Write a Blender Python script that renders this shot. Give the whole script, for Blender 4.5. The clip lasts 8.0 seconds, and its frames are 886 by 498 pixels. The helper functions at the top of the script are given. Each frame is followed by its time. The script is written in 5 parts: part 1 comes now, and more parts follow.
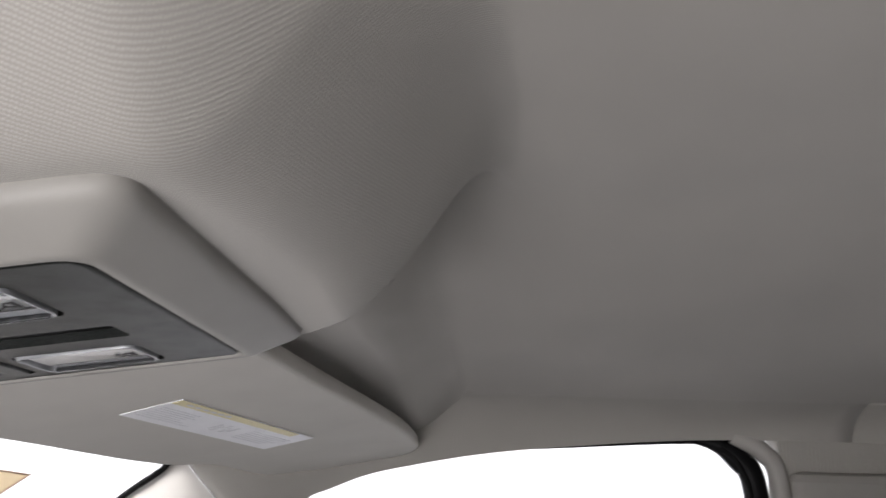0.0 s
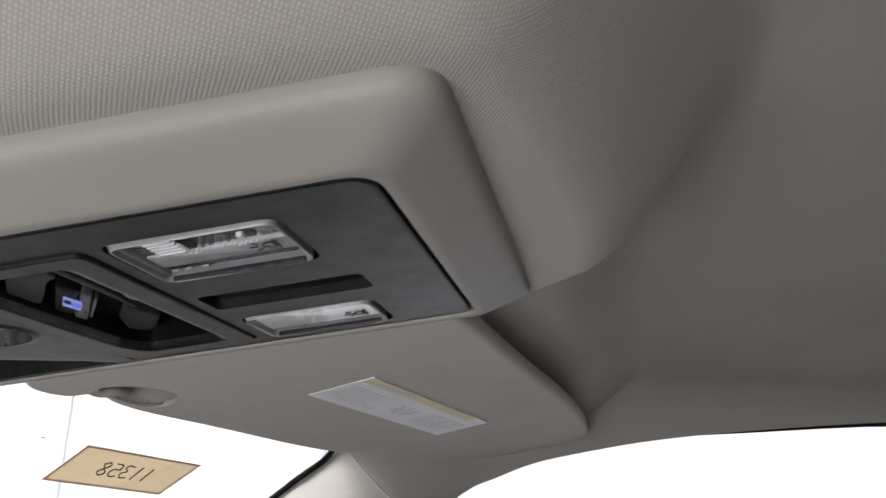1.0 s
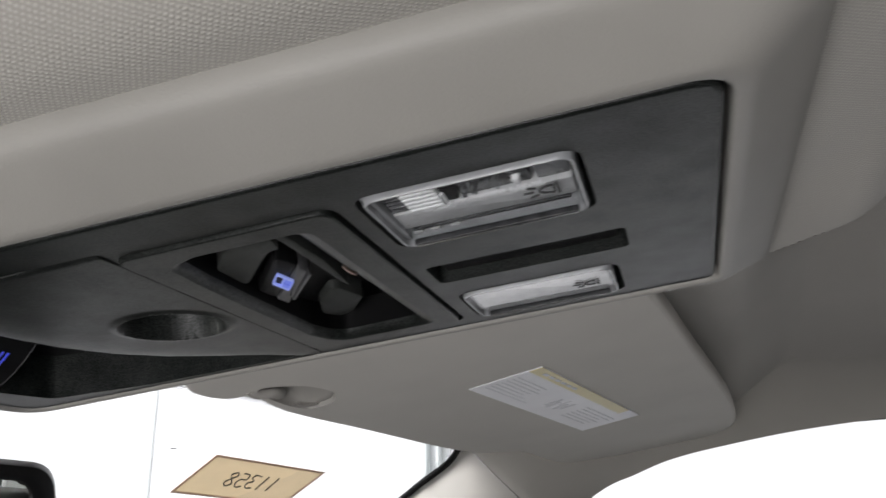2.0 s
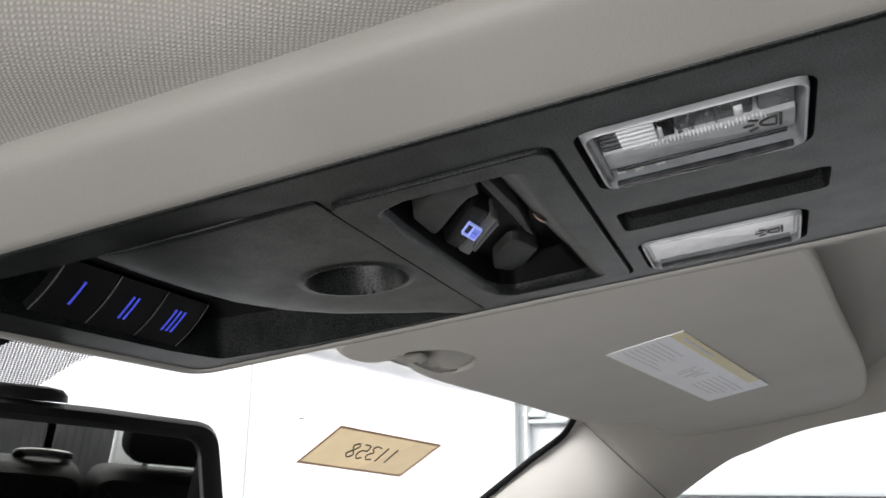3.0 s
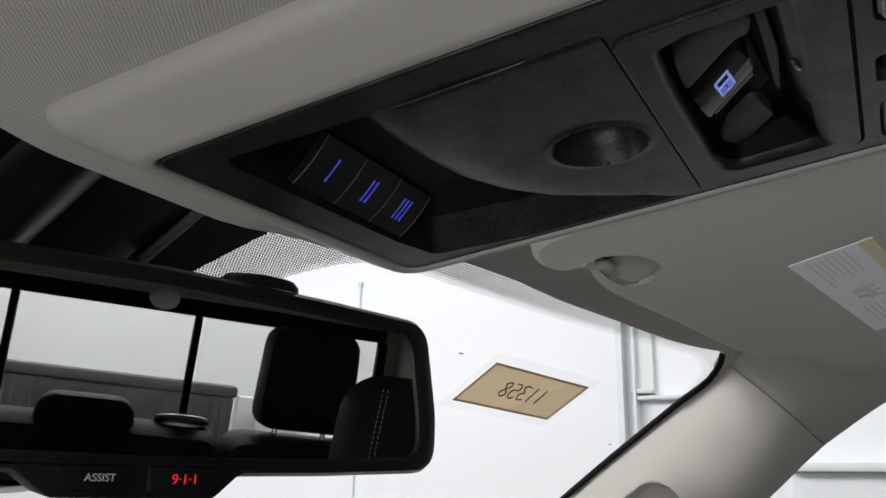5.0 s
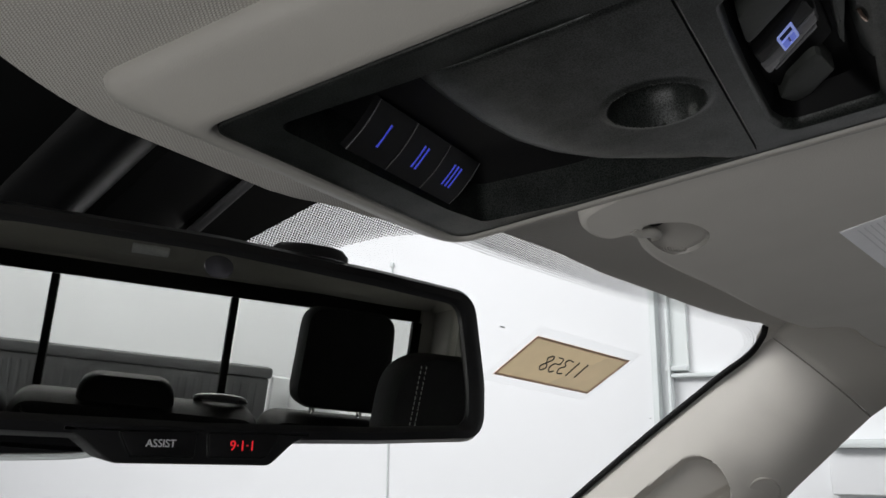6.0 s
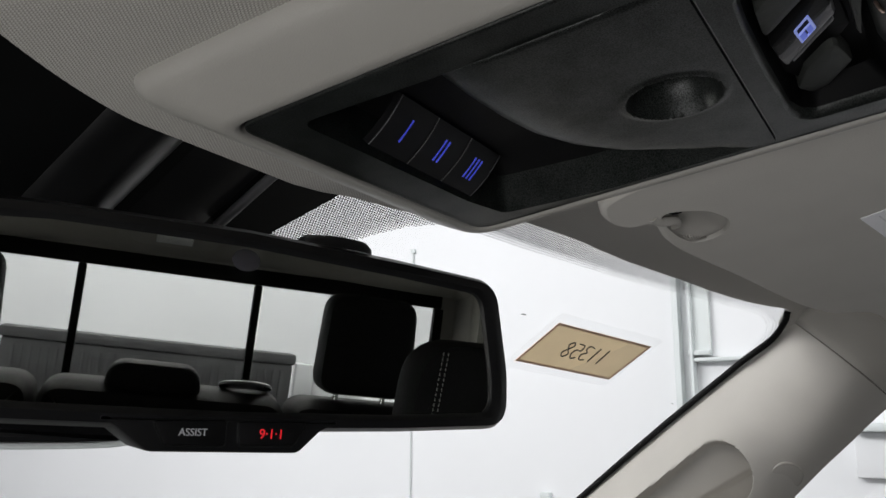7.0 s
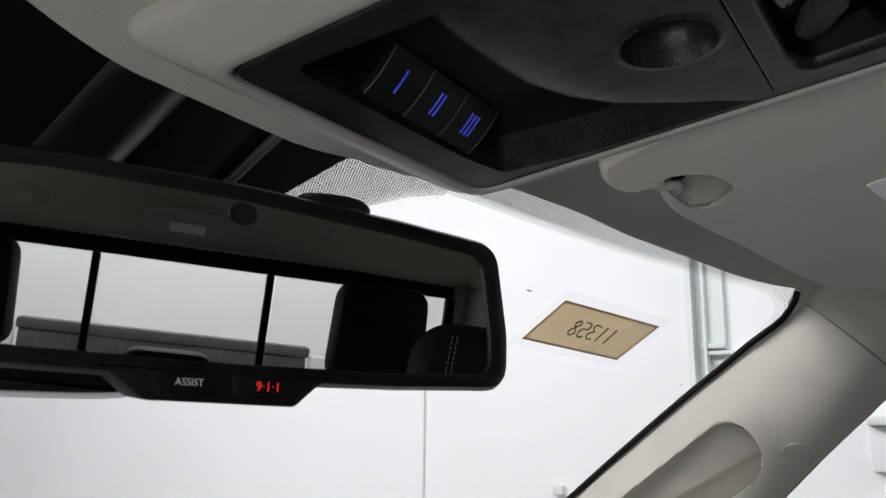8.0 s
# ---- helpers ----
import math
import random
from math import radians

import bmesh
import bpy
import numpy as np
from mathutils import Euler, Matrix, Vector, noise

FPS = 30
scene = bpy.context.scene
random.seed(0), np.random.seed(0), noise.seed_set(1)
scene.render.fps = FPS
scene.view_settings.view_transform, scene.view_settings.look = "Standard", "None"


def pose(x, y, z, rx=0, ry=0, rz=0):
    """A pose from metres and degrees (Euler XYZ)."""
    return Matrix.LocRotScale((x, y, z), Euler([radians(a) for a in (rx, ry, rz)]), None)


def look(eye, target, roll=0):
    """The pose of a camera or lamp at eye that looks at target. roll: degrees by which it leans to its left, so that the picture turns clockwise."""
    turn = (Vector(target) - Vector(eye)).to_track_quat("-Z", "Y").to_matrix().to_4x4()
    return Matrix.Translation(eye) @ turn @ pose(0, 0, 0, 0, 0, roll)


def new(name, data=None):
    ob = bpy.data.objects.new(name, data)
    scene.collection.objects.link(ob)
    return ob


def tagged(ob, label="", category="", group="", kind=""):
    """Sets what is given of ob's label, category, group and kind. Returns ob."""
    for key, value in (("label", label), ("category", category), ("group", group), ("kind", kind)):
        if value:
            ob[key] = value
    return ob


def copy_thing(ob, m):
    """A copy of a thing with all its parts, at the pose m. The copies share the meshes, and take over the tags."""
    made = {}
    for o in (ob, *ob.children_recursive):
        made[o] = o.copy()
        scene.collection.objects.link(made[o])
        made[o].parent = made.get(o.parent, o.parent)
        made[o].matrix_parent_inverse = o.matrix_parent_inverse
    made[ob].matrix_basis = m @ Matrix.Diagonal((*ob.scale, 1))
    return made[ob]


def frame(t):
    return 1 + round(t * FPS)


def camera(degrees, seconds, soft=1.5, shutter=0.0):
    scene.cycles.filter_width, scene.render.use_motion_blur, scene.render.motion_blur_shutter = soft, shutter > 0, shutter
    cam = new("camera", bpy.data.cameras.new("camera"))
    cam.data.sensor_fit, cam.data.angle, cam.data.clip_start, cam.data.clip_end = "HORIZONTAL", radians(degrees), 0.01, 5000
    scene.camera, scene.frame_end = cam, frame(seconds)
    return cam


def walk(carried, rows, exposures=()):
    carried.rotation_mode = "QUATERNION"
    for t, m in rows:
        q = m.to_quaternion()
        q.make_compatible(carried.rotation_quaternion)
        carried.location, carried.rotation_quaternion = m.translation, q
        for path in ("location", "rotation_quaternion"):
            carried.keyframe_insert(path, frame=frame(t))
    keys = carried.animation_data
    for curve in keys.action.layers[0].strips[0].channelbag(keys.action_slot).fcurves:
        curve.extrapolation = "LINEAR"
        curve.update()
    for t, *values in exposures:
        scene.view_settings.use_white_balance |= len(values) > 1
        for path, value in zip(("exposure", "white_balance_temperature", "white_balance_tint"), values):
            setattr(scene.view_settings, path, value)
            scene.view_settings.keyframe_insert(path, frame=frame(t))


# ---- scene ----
cam = camera(54.99, 8.0, shutter=0.3)
PATH = [
    (0, (-0.3275, -0.2272, 1.5448), (1.5793, -0.0705, 2.1277), 1.94),
    (0.5, (-0.3201, -0.1908, 1.5364), (1.5716, 0.1094, 2.1122), 1.77),
    (1, (-0.2898, -0.1592, 1.5297), (1.5831, 0.2342, 2.1106), 1.73),
    (1.5, (-0.2684, -0.1197, 1.5277), (1.5892, 0.3339, 2.1137), 1.10),
    (2, (-0.2548, -0.0821, 1.5279), (1.5842, 0.4400, 2.1156), -0.04),
    (2.2, (-0.2545, -0.0676, 1.5260), (1.5766, 0.4876, 2.1080), 0.03),
    (3.3, (-0.2641, -0.0445, 1.5139), (1.5109, 0.6982, 2.0599), 0.51),
    (3.5, (-0.2640, -0.0423, 1.5123), (1.5007, 0.7276, 2.0539), 0.53),
    (4, (-0.2715, -0.0362, 1.5011), (1.4748, 0.7809, 2.0331), 0.70),
    (4.5, (-0.2848, -0.0224, 1.4851), (1.4451, 0.8301, 2.0148), 0.83),
    (5, (-0.2866, 0.0040, 1.4687), (1.4252, 0.8936, 1.9960), 0.75),
    (6.5, (-0.2912, 0.0144, 1.4625), (1.3896, 0.9948, 1.9247), 0.38),
    (7, (-0.2947, 0.0108, 1.4638), (1.3773, 1.0115, 1.9144), 0.32),
    (7.5, (-0.2951, 0.0092, 1.4639), (1.3690, 1.0253, 1.9090), 0.38),
    (8, (-0.2869, 0.0061, 1.4457), (1.3683, 1.0372, 1.8899), 0.58),
]
EXPOSURES = [(0, 0.62, 6500, 14), (0.5, 0.36, 6500, 13), (1.0, 0.11, 6500, 12.5), (1.5, 0.07, 6500, 12), (2.0, 0.09, 6500, 11), (3.5, 0.36, 6500, 9.5), (4.0, 0.08, 6500, 9), (4.5, -0.17, 6500, 9), (5.0, -0.42, 6500, 9), (6.5, -0.46, 6500, 9), (8.0, -0.45, 6500, 10)]
walk(cam, [(t, look(eye, target, roll)) for t, eye, target, roll in PATH], EXPOSURES)

from mathutils.geometry import tessellate_polygon

# ---------- world, lamps ----------
world = bpy.data.worlds.new("world")
scene.world = world
world.use_nodes = True
world.node_tree.nodes["Background"].inputs[0].default_value = (1, 1, 1, 1)
world.node_tree.nodes["Background"].inputs[1].default_value = 0.05


def area_lamp(name, m, sx, sy, power, colour=(1.0, 0.99, 0.985)):
    data = bpy.data.lights.new(name, "AREA")
    data.shape, data.size, data.size_y, data.energy, data.color = "RECTANGLE", sx, sy, power, colour
    ob = new(name, data)
    ob.matrix_world = m
    return ob


LAMP = 150
# unseen area lamps added to light the booth, places and powers tuned
area_lamp("booth_lamp_passenger", look((2.4, 0.4, 3.35), (1.5, 0.2, 0.8)), 4.5, 0.8, 0.15 * LAMP)
area_lamp("booth_lamp_driver", look((-2.4, 0.2, 3.35), (-1.2, 0.0, 0.8)), 4.5, 0.8, 0.35 * LAMP)
# added lamp standing in for daylight-white booth light in the driver's window opening
area_lamp("driver_window_light", look((-0.740, 0.06, 1.24), (-0.20, 0.02, 1.62)), 0.65, 0.32, 0.034 * LAMP)
area_lamp("booth_lamp_front", look((-1.1, 3.0, 3.35), (3.2, 1.2, 1.5)), 3.0, 0.8, 1.42 * LAMP)
area_lamp("booth_lamp_rear", look((0.0, -4.6, 3.35), (0.0, -3.6, 0.8)), 4.0, 0.8, 0.90 * LAMP)


# ---------- materials ----------
def material(name, colour, rough=0.6, metal=0.0, grain=0.0, grain_size=0.002, vary=0.08, vary_size=0.08, spec=0.5, stretch=(1, 1, 1), coat=0.0, speckle=0.0):
    """A plain surface with fine relief and soft patchiness; sizes in metres."""
    m = bpy.data.materials.new(name)
    m.use_nodes = True
    n, l = m.node_tree.nodes, m.node_tree.links
    b = n["Principled BSDF"]
    b.inputs["Roughness"].default_value = rough
    b.inputs["Metallic"].default_value = metal
    b.inputs["Specular IOR Level"].default_value = spec
    b.inputs["Coat Weight"].default_value = coat
    at = n.new("ShaderNodeTexCoord")
    scale = n.new("ShaderNodeMapping")
    scale.inputs["Scale"].default_value = stretch
    l.new(at.outputs["Object"], scale.inputs[0])
    big = n.new("ShaderNodeTexNoise")
    big.inputs["Scale"].default_value = 1 / vary_size
    big.inputs["Detail"].default_value = 5
    l.new(scale.outputs[0], big.inputs["Vector"])
    ramp = n.new("ShaderNodeValToRGB")
    ramp.color_ramp.elements[0].position, ramp.color_ramp.elements[1].position = 0.3, 0.7
    ramp.color_ramp.elements[0].color = (*[c * (1 - vary) for c in colour], 1)
    ramp.color_ramp.elements[1].color = (*[min(1, c * (1 + vary)) for c in colour], 1)
    l.new(big.outputs["Fac"], ramp.inputs[0])
    l.new(ramp.outputs[0], b.inputs["Base Color"])
    if grain:
        fine = n.new("ShaderNodeTexNoise")
        fine.inputs["Scale"].default_value = 1 / grain_size
        fine.inputs["Detail"].default_value = 3
        l.new(scale.outputs[0], fine.inputs["Vector"])
        bump = n.new("ShaderNodeBump")
        bump.inputs["Strength"].default_value = grain
        bump.inputs["Distance"].default_value = grain_size * 0.5
        l.new(fine.outputs["Fac"], bump.inputs["Height"])
        l.new(bump.outputs[0], b.inputs["Normal"])
        rr = n.new("ShaderNodeMapRange")
        rr.inputs["To Min"].default_value, rr.inputs["To Max"].default_value = max(0.0, rough - 0.08), min(1.0, rough + 0.08)
        l.new(fine.outputs["Fac"], rr.inputs[0])
        l.new(rr.outputs[0], b.inputs["Roughness"])
        if speckle:
            tone, shade = n.new("ShaderNodeMapRange"), n.new("ShaderNodeMix")
            tone.inputs["From Min"].default_value, tone.inputs["From Max"].default_value = 0.35, 0.65
            tone.inputs["To Min"].default_value, tone.inputs["To Max"].default_value = 1 - speckle, 1 + 1.5 * speckle
            shade.data_type, shade.blend_type = "RGBA", "MULTIPLY"
            shade.inputs["Factor"].default_value = 1
            l.new(fine.outputs["Fac"], tone.inputs[0])
            l.new(ramp.outputs[0], shade.inputs["A"])
            l.new(tone.outputs[0], shade.inputs["B"])
            l.new(shade.outputs["Result"], b.inputs["Base Color"])
            shine = n.new("ShaderNodeMapRange")
            shine.inputs["From Min"].default_value, shine.inputs["From Max"].default_value = 0.38, 0.64
            shine.inputs["To Min"].default_value, shine.inputs["To Max"].default_value = spec * 0.6, spec * 1.5
            l.new(fine.outputs["Fac"], shine.inputs[0])
            # dusty smears: the gloss comes and goes in patches
            smear, patchy, gloss_ = n.new("ShaderNodeTexNoise"), n.new("ShaderNodeMapRange"), n.new("ShaderNodeMath")
            smear.inputs["Scale"].default_value, smear.inputs["Detail"].default_value = 70, 4
            patchy.inputs["From Min"].default_value, patchy.inputs["From Max"].default_value = 0.35, 0.65
            patchy.inputs["To Min"].default_value, patchy.inputs["To Max"].default_value = 0.75, 1.25
            gloss_.operation = "MULTIPLY"
            l.new(scale.outputs[0], smear.inputs["Vector"])
            l.new(smear.outputs["Fac"], patchy.inputs[0])
            l.new(shine.outputs[0], gloss_.inputs[0])
            l.new(patchy.outputs[0], gloss_.inputs[1])
            l.new(gloss_.outputs[0], b.inputs["Specular IOR Level"])
    return m


def woven(name, colour, pitch=0.0013, depth=0.5, low=0.60, high=1.25):
    """Knitted headliner cloth: offset rows of small raised stitches."""
    m = material(name, colour, rough=0.95, vary=0.06, vary_size=0.15, spec=0.15)
    n, l = m.node_tree.nodes, m.node_tree.links
    b = n["Principled BSDF"]
    at = n.new("ShaderNodeTexCoord")
    grid = n.new("ShaderNodeMapping")
    grid.inputs["Rotation"].default_value = (0, 0, radians(12))
    l.new(at.outputs["Object"], grid.inputs[0])
    waves = []
    for turn in (45, -45):
        way = n.new("ShaderNodeMapping")
        way.inputs["Rotation"].default_value = (0, 0, radians(turn))
        l.new(grid.outputs[0], way.inputs[0])
        w = n.new("ShaderNodeTexWave")
        w.wave_type, w.bands_direction = "BANDS", "X"
        w.inputs["Scale"].default_value = 0.314 / pitch
        w.inputs["Distortion"].default_value = 1.4
        w.inputs["Detail"].default_value = 1.0
        w.inputs["Detail Scale"].default_value = 2.0
        l.new(way.outputs[0], w.inputs["Vector"])
        waves.append(w)
    mix = n.new("ShaderNodeMath")
    mix.operation = "MULTIPLY"
    l.new(waves[0].outputs["Fac"], mix.inputs[0])
    l.new(waves[1].outputs["Fac"], mix.inputs[1])
    bump = n.new("ShaderNodeBump")
    bump.inputs["Strength"].default_value = depth
    bump.inputs["Distance"].default_value = 0.0004
    l.new(mix.outputs[0], bump.inputs["Height"])
    l.new(bump.outputs[0], b.inputs["Normal"])
    old = b.inputs["Base Color"].links[0].from_socket
    shade = n.new("ShaderNodeMix")
    shade.data_type, shade.blend_type = "RGBA", "MULTIPLY"
    tone = n.new("ShaderNodeMapRange")
    tone.inputs["To Min"].default_value, tone.inputs["To Max"].default_value = low, high
    l.new(mix.outputs[0], tone.inputs[0])
    shade.inputs["Factor"].default_value = 1
    l.new(old, shade.inputs["A"])
    l.new(tone.outputs[0], shade.inputs["B"])
    l.new(shade.outputs["Result"], b.inputs["Base Color"])
    b.inputs["Sheen Weight"].default_value = 0.15
    return m


def glowing(name, colour, strength):
    m = bpy.data.materials.new(name)
    m.use_nodes = True
    b = m.node_tree.nodes["Principled BSDF"]
    b.inputs["Base Color"].default_value = (*colour, 1)
    b.inputs["Emission Color"].default_value = (*colour, 1)
    b.inputs["Emission Strength"].default_value = strength
    return m


def pane_glass(name, tint=(1, 1, 1), gloss=0.03, rough=0.02):
    """Thin clear glass: mostly straight through, a little gloss."""
    m = bpy.data.materials.new(name)
    m.use_nodes = True
    n, l = m.node_tree.nodes, m.node_tree.links
    n.remove(n["Principled BSDF"])
    clear, shiny, mix = n.new("ShaderNodeBsdfTransparent"), n.new("ShaderNodeBsdfGlossy"), n.new("ShaderNodeMixShader")
    clear.inputs[0].default_value = (*tint, 1)
    shiny.inputs["Roughness"].default_value = rough
    mix.inputs[0].default_value = gloss
    l.new(clear.outputs[0], mix.inputs[1])
    l.new(shiny.outputs[0], mix.inputs[2])
    l.new(mix.outputs[0], n["Material Output"].inputs[0])
    return m


CLOTH = woven("headliner_cloth", (0.450, 0.430, 0.394), pitch=0.0012, depth=0.55, low=0.76, high=1.12)
RAILCLOTH = woven("rail_cloth", (0.392, 0.375, 0.343), pitch=0.0009, depth=0.15, low=0.93, high=1.03)
BEIGE = material("beige_moulded_plastic", (0.392, 0.376, 0.348), rough=0.55, grain=0.25, grain_size=0.0006, vary=0.03, vary_size=0.05, spec=0.35)
CONSOLE = material("beige_console_plastic", (0.308, 0.296, 0.273), rough=0.5, grain=0.3, grain_size=0.0006, vary=0.04, vary_size=0.04, spec=0.35)
CHEEK = material("black_grained_rocker", (0.034, 0.036, 0.034), rough=0.5, grain=0.4, grain_size=0.0006, vary=0.2, vary_size=0.01, spec=0.14)
COPPER = material("copper_contact", (0.95, 0.70, 0.58), rough=0.3, metal=1.0, vary=0.05)
VINYL = material("beige_visor_vinyl", (0.595, 0.573, 0.532), rough=0.75, grain=0.35, grain_size=0.0012, vary=0.03, vary_size=0.06, spec=0.25)
DARK = material("dark_grained_plastic", (0.0086, 0.0101, 0.0093), rough=0.41, grain=0.12, grain_size=0.00055, vary=0.35, vary_size=0.02, spec=0.34, speckle=0.5)
WORN = material("worn_button_edge", (0.030, 0.030, 0.032), rough=0.4, vary=0.2, vary_size=0.004, spec=0.3)
SEAM = material("soft_trim_seam", (0.18, 0.172, 0.157), rough=0.8, vary=0.1, vary_size=0.02, spec=0.1)
DARKER = material("black_smooth_plastic", (0.007, 0.007, 0.0075), rough=0.45, grain=0.2, grain_size=0.0006, vary=0.2, vary_size=0.02, spec=0.10)
SATIN = material("black_satin_shell", (0.006, 0.006, 0.0065), rough=0.38, grain=0.15, grain_size=0.0006, vary=0.2, vary_size=0.02, spec=0.35)
BLACK = material("black_rubber", (0.004, 0.004, 0.0045), rough=0.65, grain=0.3, grain_size=0.001, vary=0.2, vary_size=0.03, spec=0.15)
FRIT = material("black_glass_print", (0.004, 0.0043, 0.0043), rough=0.35, vary=0.1, spec=0.22)
CLEARGREY = material("frosted_lens_rim", (0.25, 0.255, 0.265), rough=0.22, vary=0.12, vary_size=0.008)
LAMPGREY = material("grey_lamp_reflector", (0.13, 0.132, 0.14), rough=0.22, metal=0.5, vary=0.6, vary_size=0.004)
FROST = material("frosted_lamp_diffuser", (0.90, 0.905, 0.92), rough=0.25, vary=0.10, vary_size=0.006)
MIDGREY = material("grey_satin_plastic", (0.10, 0.10, 0.105), rough=0.4, grain=0.2, grain_size=0.0006, vary=0.1, vary_size=0.01)
MILK = material("milky_lamp_diffuser", (0.52, 0.525, 0.53), rough=0.3, grain=0.2, grain_size=0.002, vary=0.18, vary_size=0.006)
COVER = material("black_mount_cover", (0.004, 0.0042, 0.0045), rough=0.33, grain=0.2, grain_size=0.0006, vary=0.3, vary_size=0.03, spec=0.5)
# near-black for joints and dark parts, and for shade painted into hollows
PIT = material("black_plastic_hollow_shade", (0.0025, 0.0025, 0.0028), rough=0.55, vary=0.2, vary_size=0.02, spec=0.06)
LENSGREY = material("grey_lens_end", (0.13, 0.133, 0.14), rough=0.25, vary=0.35, vary_size=0.004)
DOORBLACK = material("black_door_plastic", (0.018, 0.018, 0.019), rough=0.6, grain=0.4, grain_size=0.002, vary=0.15, vary_size=0.1, spec=0.2)
SMOKE = material("smoky_lamp_shade", (0.035, 0.036, 0.038), rough=0.2, vary=0.5, vary_size=0.004, spec=0.2)
DARKPRINT = material("dark_print", (0.03, 0.03, 0.03), vary=0.1)
LEATHER = material("black_seat_leather", (0.0075, 0.0075, 0.008), rough=0.6, spec=0.10, grain=0.4, grain_size=0.003, vary=0.15, vary_size=0.05)
THREAD = material("pale_stitching", (0.35, 0.35, 0.34), rough=0.8, vary=0.1, vary_size=0.004)
PAPER = material("tan_paper", (0.92, 0.77, 0.52), rough=0.8, grain=0.1, grain_size=0.001, vary=0.05, vary_size=0.03, spec=0.2)
paper_nodes, paper_links = PAPER.node_tree.nodes, PAPER.node_tree.links
through_light, sheet_mix = paper_nodes.new("ShaderNodeBsdfTranslucent"), paper_nodes.new("ShaderNodeMixShader")
through_light.inputs[0].default_value = (0.60, 0.475, 0.30, 1)
sheet_mix.inputs[0].default_value = 0.40
paper_links.new(paper_nodes["Principled BSDF"].outputs[0], sheet_mix.inputs[1])
paper_links.new(through_light.outputs[0], sheet_mix.inputs[2])
paper_links.new(sheet_mix.outputs[0], paper_nodes["Material Output"].inputs[0])
TANEDGE = material("brown_paper_border", (0.80, 0.54, 0.38), rough=0.8, vary=0.05)
INK = material("grey_ink", (0.10, 0.09, 0.07), rough=0.8, vary=0.1)
LABEL = material("white_label_film", (0.90, 0.90, 0.93), rough=0.45, vary=0.03, vary_size=0.03)
YELLOW = material("yellow_label_band", (0.74, 0.65, 0.36), rough=0.45, vary=0.04)
PRINT = material("grey_label_print", (0.68, 0.68, 0.71), rough=0.5, vary=0.1)
WALLWHITE = material("white_booth_wall", (0.86, 0.87, 0.88), rough=0.7, grain=0.05, grain_size=0.02, vary=0.02, vary_size=0.8, spec=0.2)
WALLGREY = material("grey_metal_trim", (0.68, 0.72, 0.715), rough=0.5, vary=0.06, vary_size=0.3)
WALLPALE = material("pale_green_panel", (0.72, 0.76, 0.75), rough=0.6, vary=0.03, vary_size=0.3)
FLOORGREY = material("pale_concrete_floor", (0.17, 0.17, 0.167), rough=0.6, grain=0.2, grain_size=0.02, vary=0.12, vary_size=0.5)
BEDGREY = material("grey_bed_liner", (0.075, 0.076, 0.077), rough=0.7, grain=0.5, grain_size=0.004, vary=0.2, vary_size=0.1)
BODYWHITE = material("white_body_paint", (0.75, 0.76, 0.76), rough=0.3, vary=0.02, coat=0.6)
GLASS = pane_glass("clear_glass", (0.930, 0.932, 0.950), 0.012)
LENSGLASS = pane_glass("clear_lens", (0.88, 0.89, 0.90), 0.07, 0.06)
nodes = LENSGLASS.node_tree.nodes
rim_gloss = nodes.new("ShaderNodeFresnel")
rim_gloss.inputs["IOR"].default_value = 1.07
LENSGLASS.node_tree.links.new(rim_gloss.outputs[0], nodes["Mix Shader"].inputs[0])
LENSGLOSS = pane_glass("glossy_lens", (0.92, 0.92, 0.93), 0.3, 0.05)
lens_nodes = LENSGLOSS.node_tree.nodes
gloss = lens_nodes.new("ShaderNodeFresnel")
gloss.inputs["IOR"].default_value = 1.8
LENSGLOSS.node_tree.links.new(gloss.outputs[0], lens_nodes["Mix Shader"].inputs[0])
SENSORGREY = material("grey_sensor_window", (0.18, 0.175, 0.19), rough=0.12, metal=1.0, vary=0.05)
TINTED = pane_glass("dark_privacy_glass", (0.34, 0.35, 0.34), 0.02)
TAPE = pane_glass("clear_tape", (0.985, 0.985, 0.985), 0.003, 0.1)
MIRROR = material("mirror_coating", (0.79, 0.805, 0.755), rough=0.01, metal=1.0, vary=0.0)
BLUE = glowing("blue_backlit_symbol", (0.07, 0.09, 0.72), 0.21)
MIDBLUE = glowing("dim_blue_backlit_symbol", (0.20, 0.27, 0.88), 0.22)
ICE = glowing("pale_blue_backlit_symbol", (0.36, 0.44, 0.95), 0.36)
RED = glowing("red_backlit_text", (0.75, 0.02, 0.03), 0.6)
PALE = material("pale_printed_text", (0.50, 0.50, 0.52), rough=0.6, vary=0.02)
CHROME = material("chrome_post", (0.6, 0.6, 0.6), rough=0.15, metal=1.0, vary=0.05)


# ---------- mesh helpers ----------
def part(name, bm, mat, parent=None, label="", smooth=True, m=None, turn=True):
    """Links a bmesh as one mesh object, under a thing or a part if given."""
    data = bpy.data.meshes.new(name)
    if turn:
        bmesh.ops.recalc_face_normals(bm, faces=bm.faces)
    if smooth:
        for f in bm.faces:
            f.smooth = True
        for e in bm.edges:
            if len(e.link_faces) == 2 and e.calc_face_angle(0) > 0.7:
                e.smooth = False
    bm.to_mesh(data)
    bm.free()
    data.materials.append(mat)
    ob = new(name, data)
    if m is not None:
        ob.matrix_world = m
    if parent is not None:
        ob.parent = parent
    if label:
        tagged(ob, label)
    return ob


def thing(name, m, label, category, group=""):
    ob = new(name)
    ob.matrix_world = m
    return tagged(ob, label, category, group)


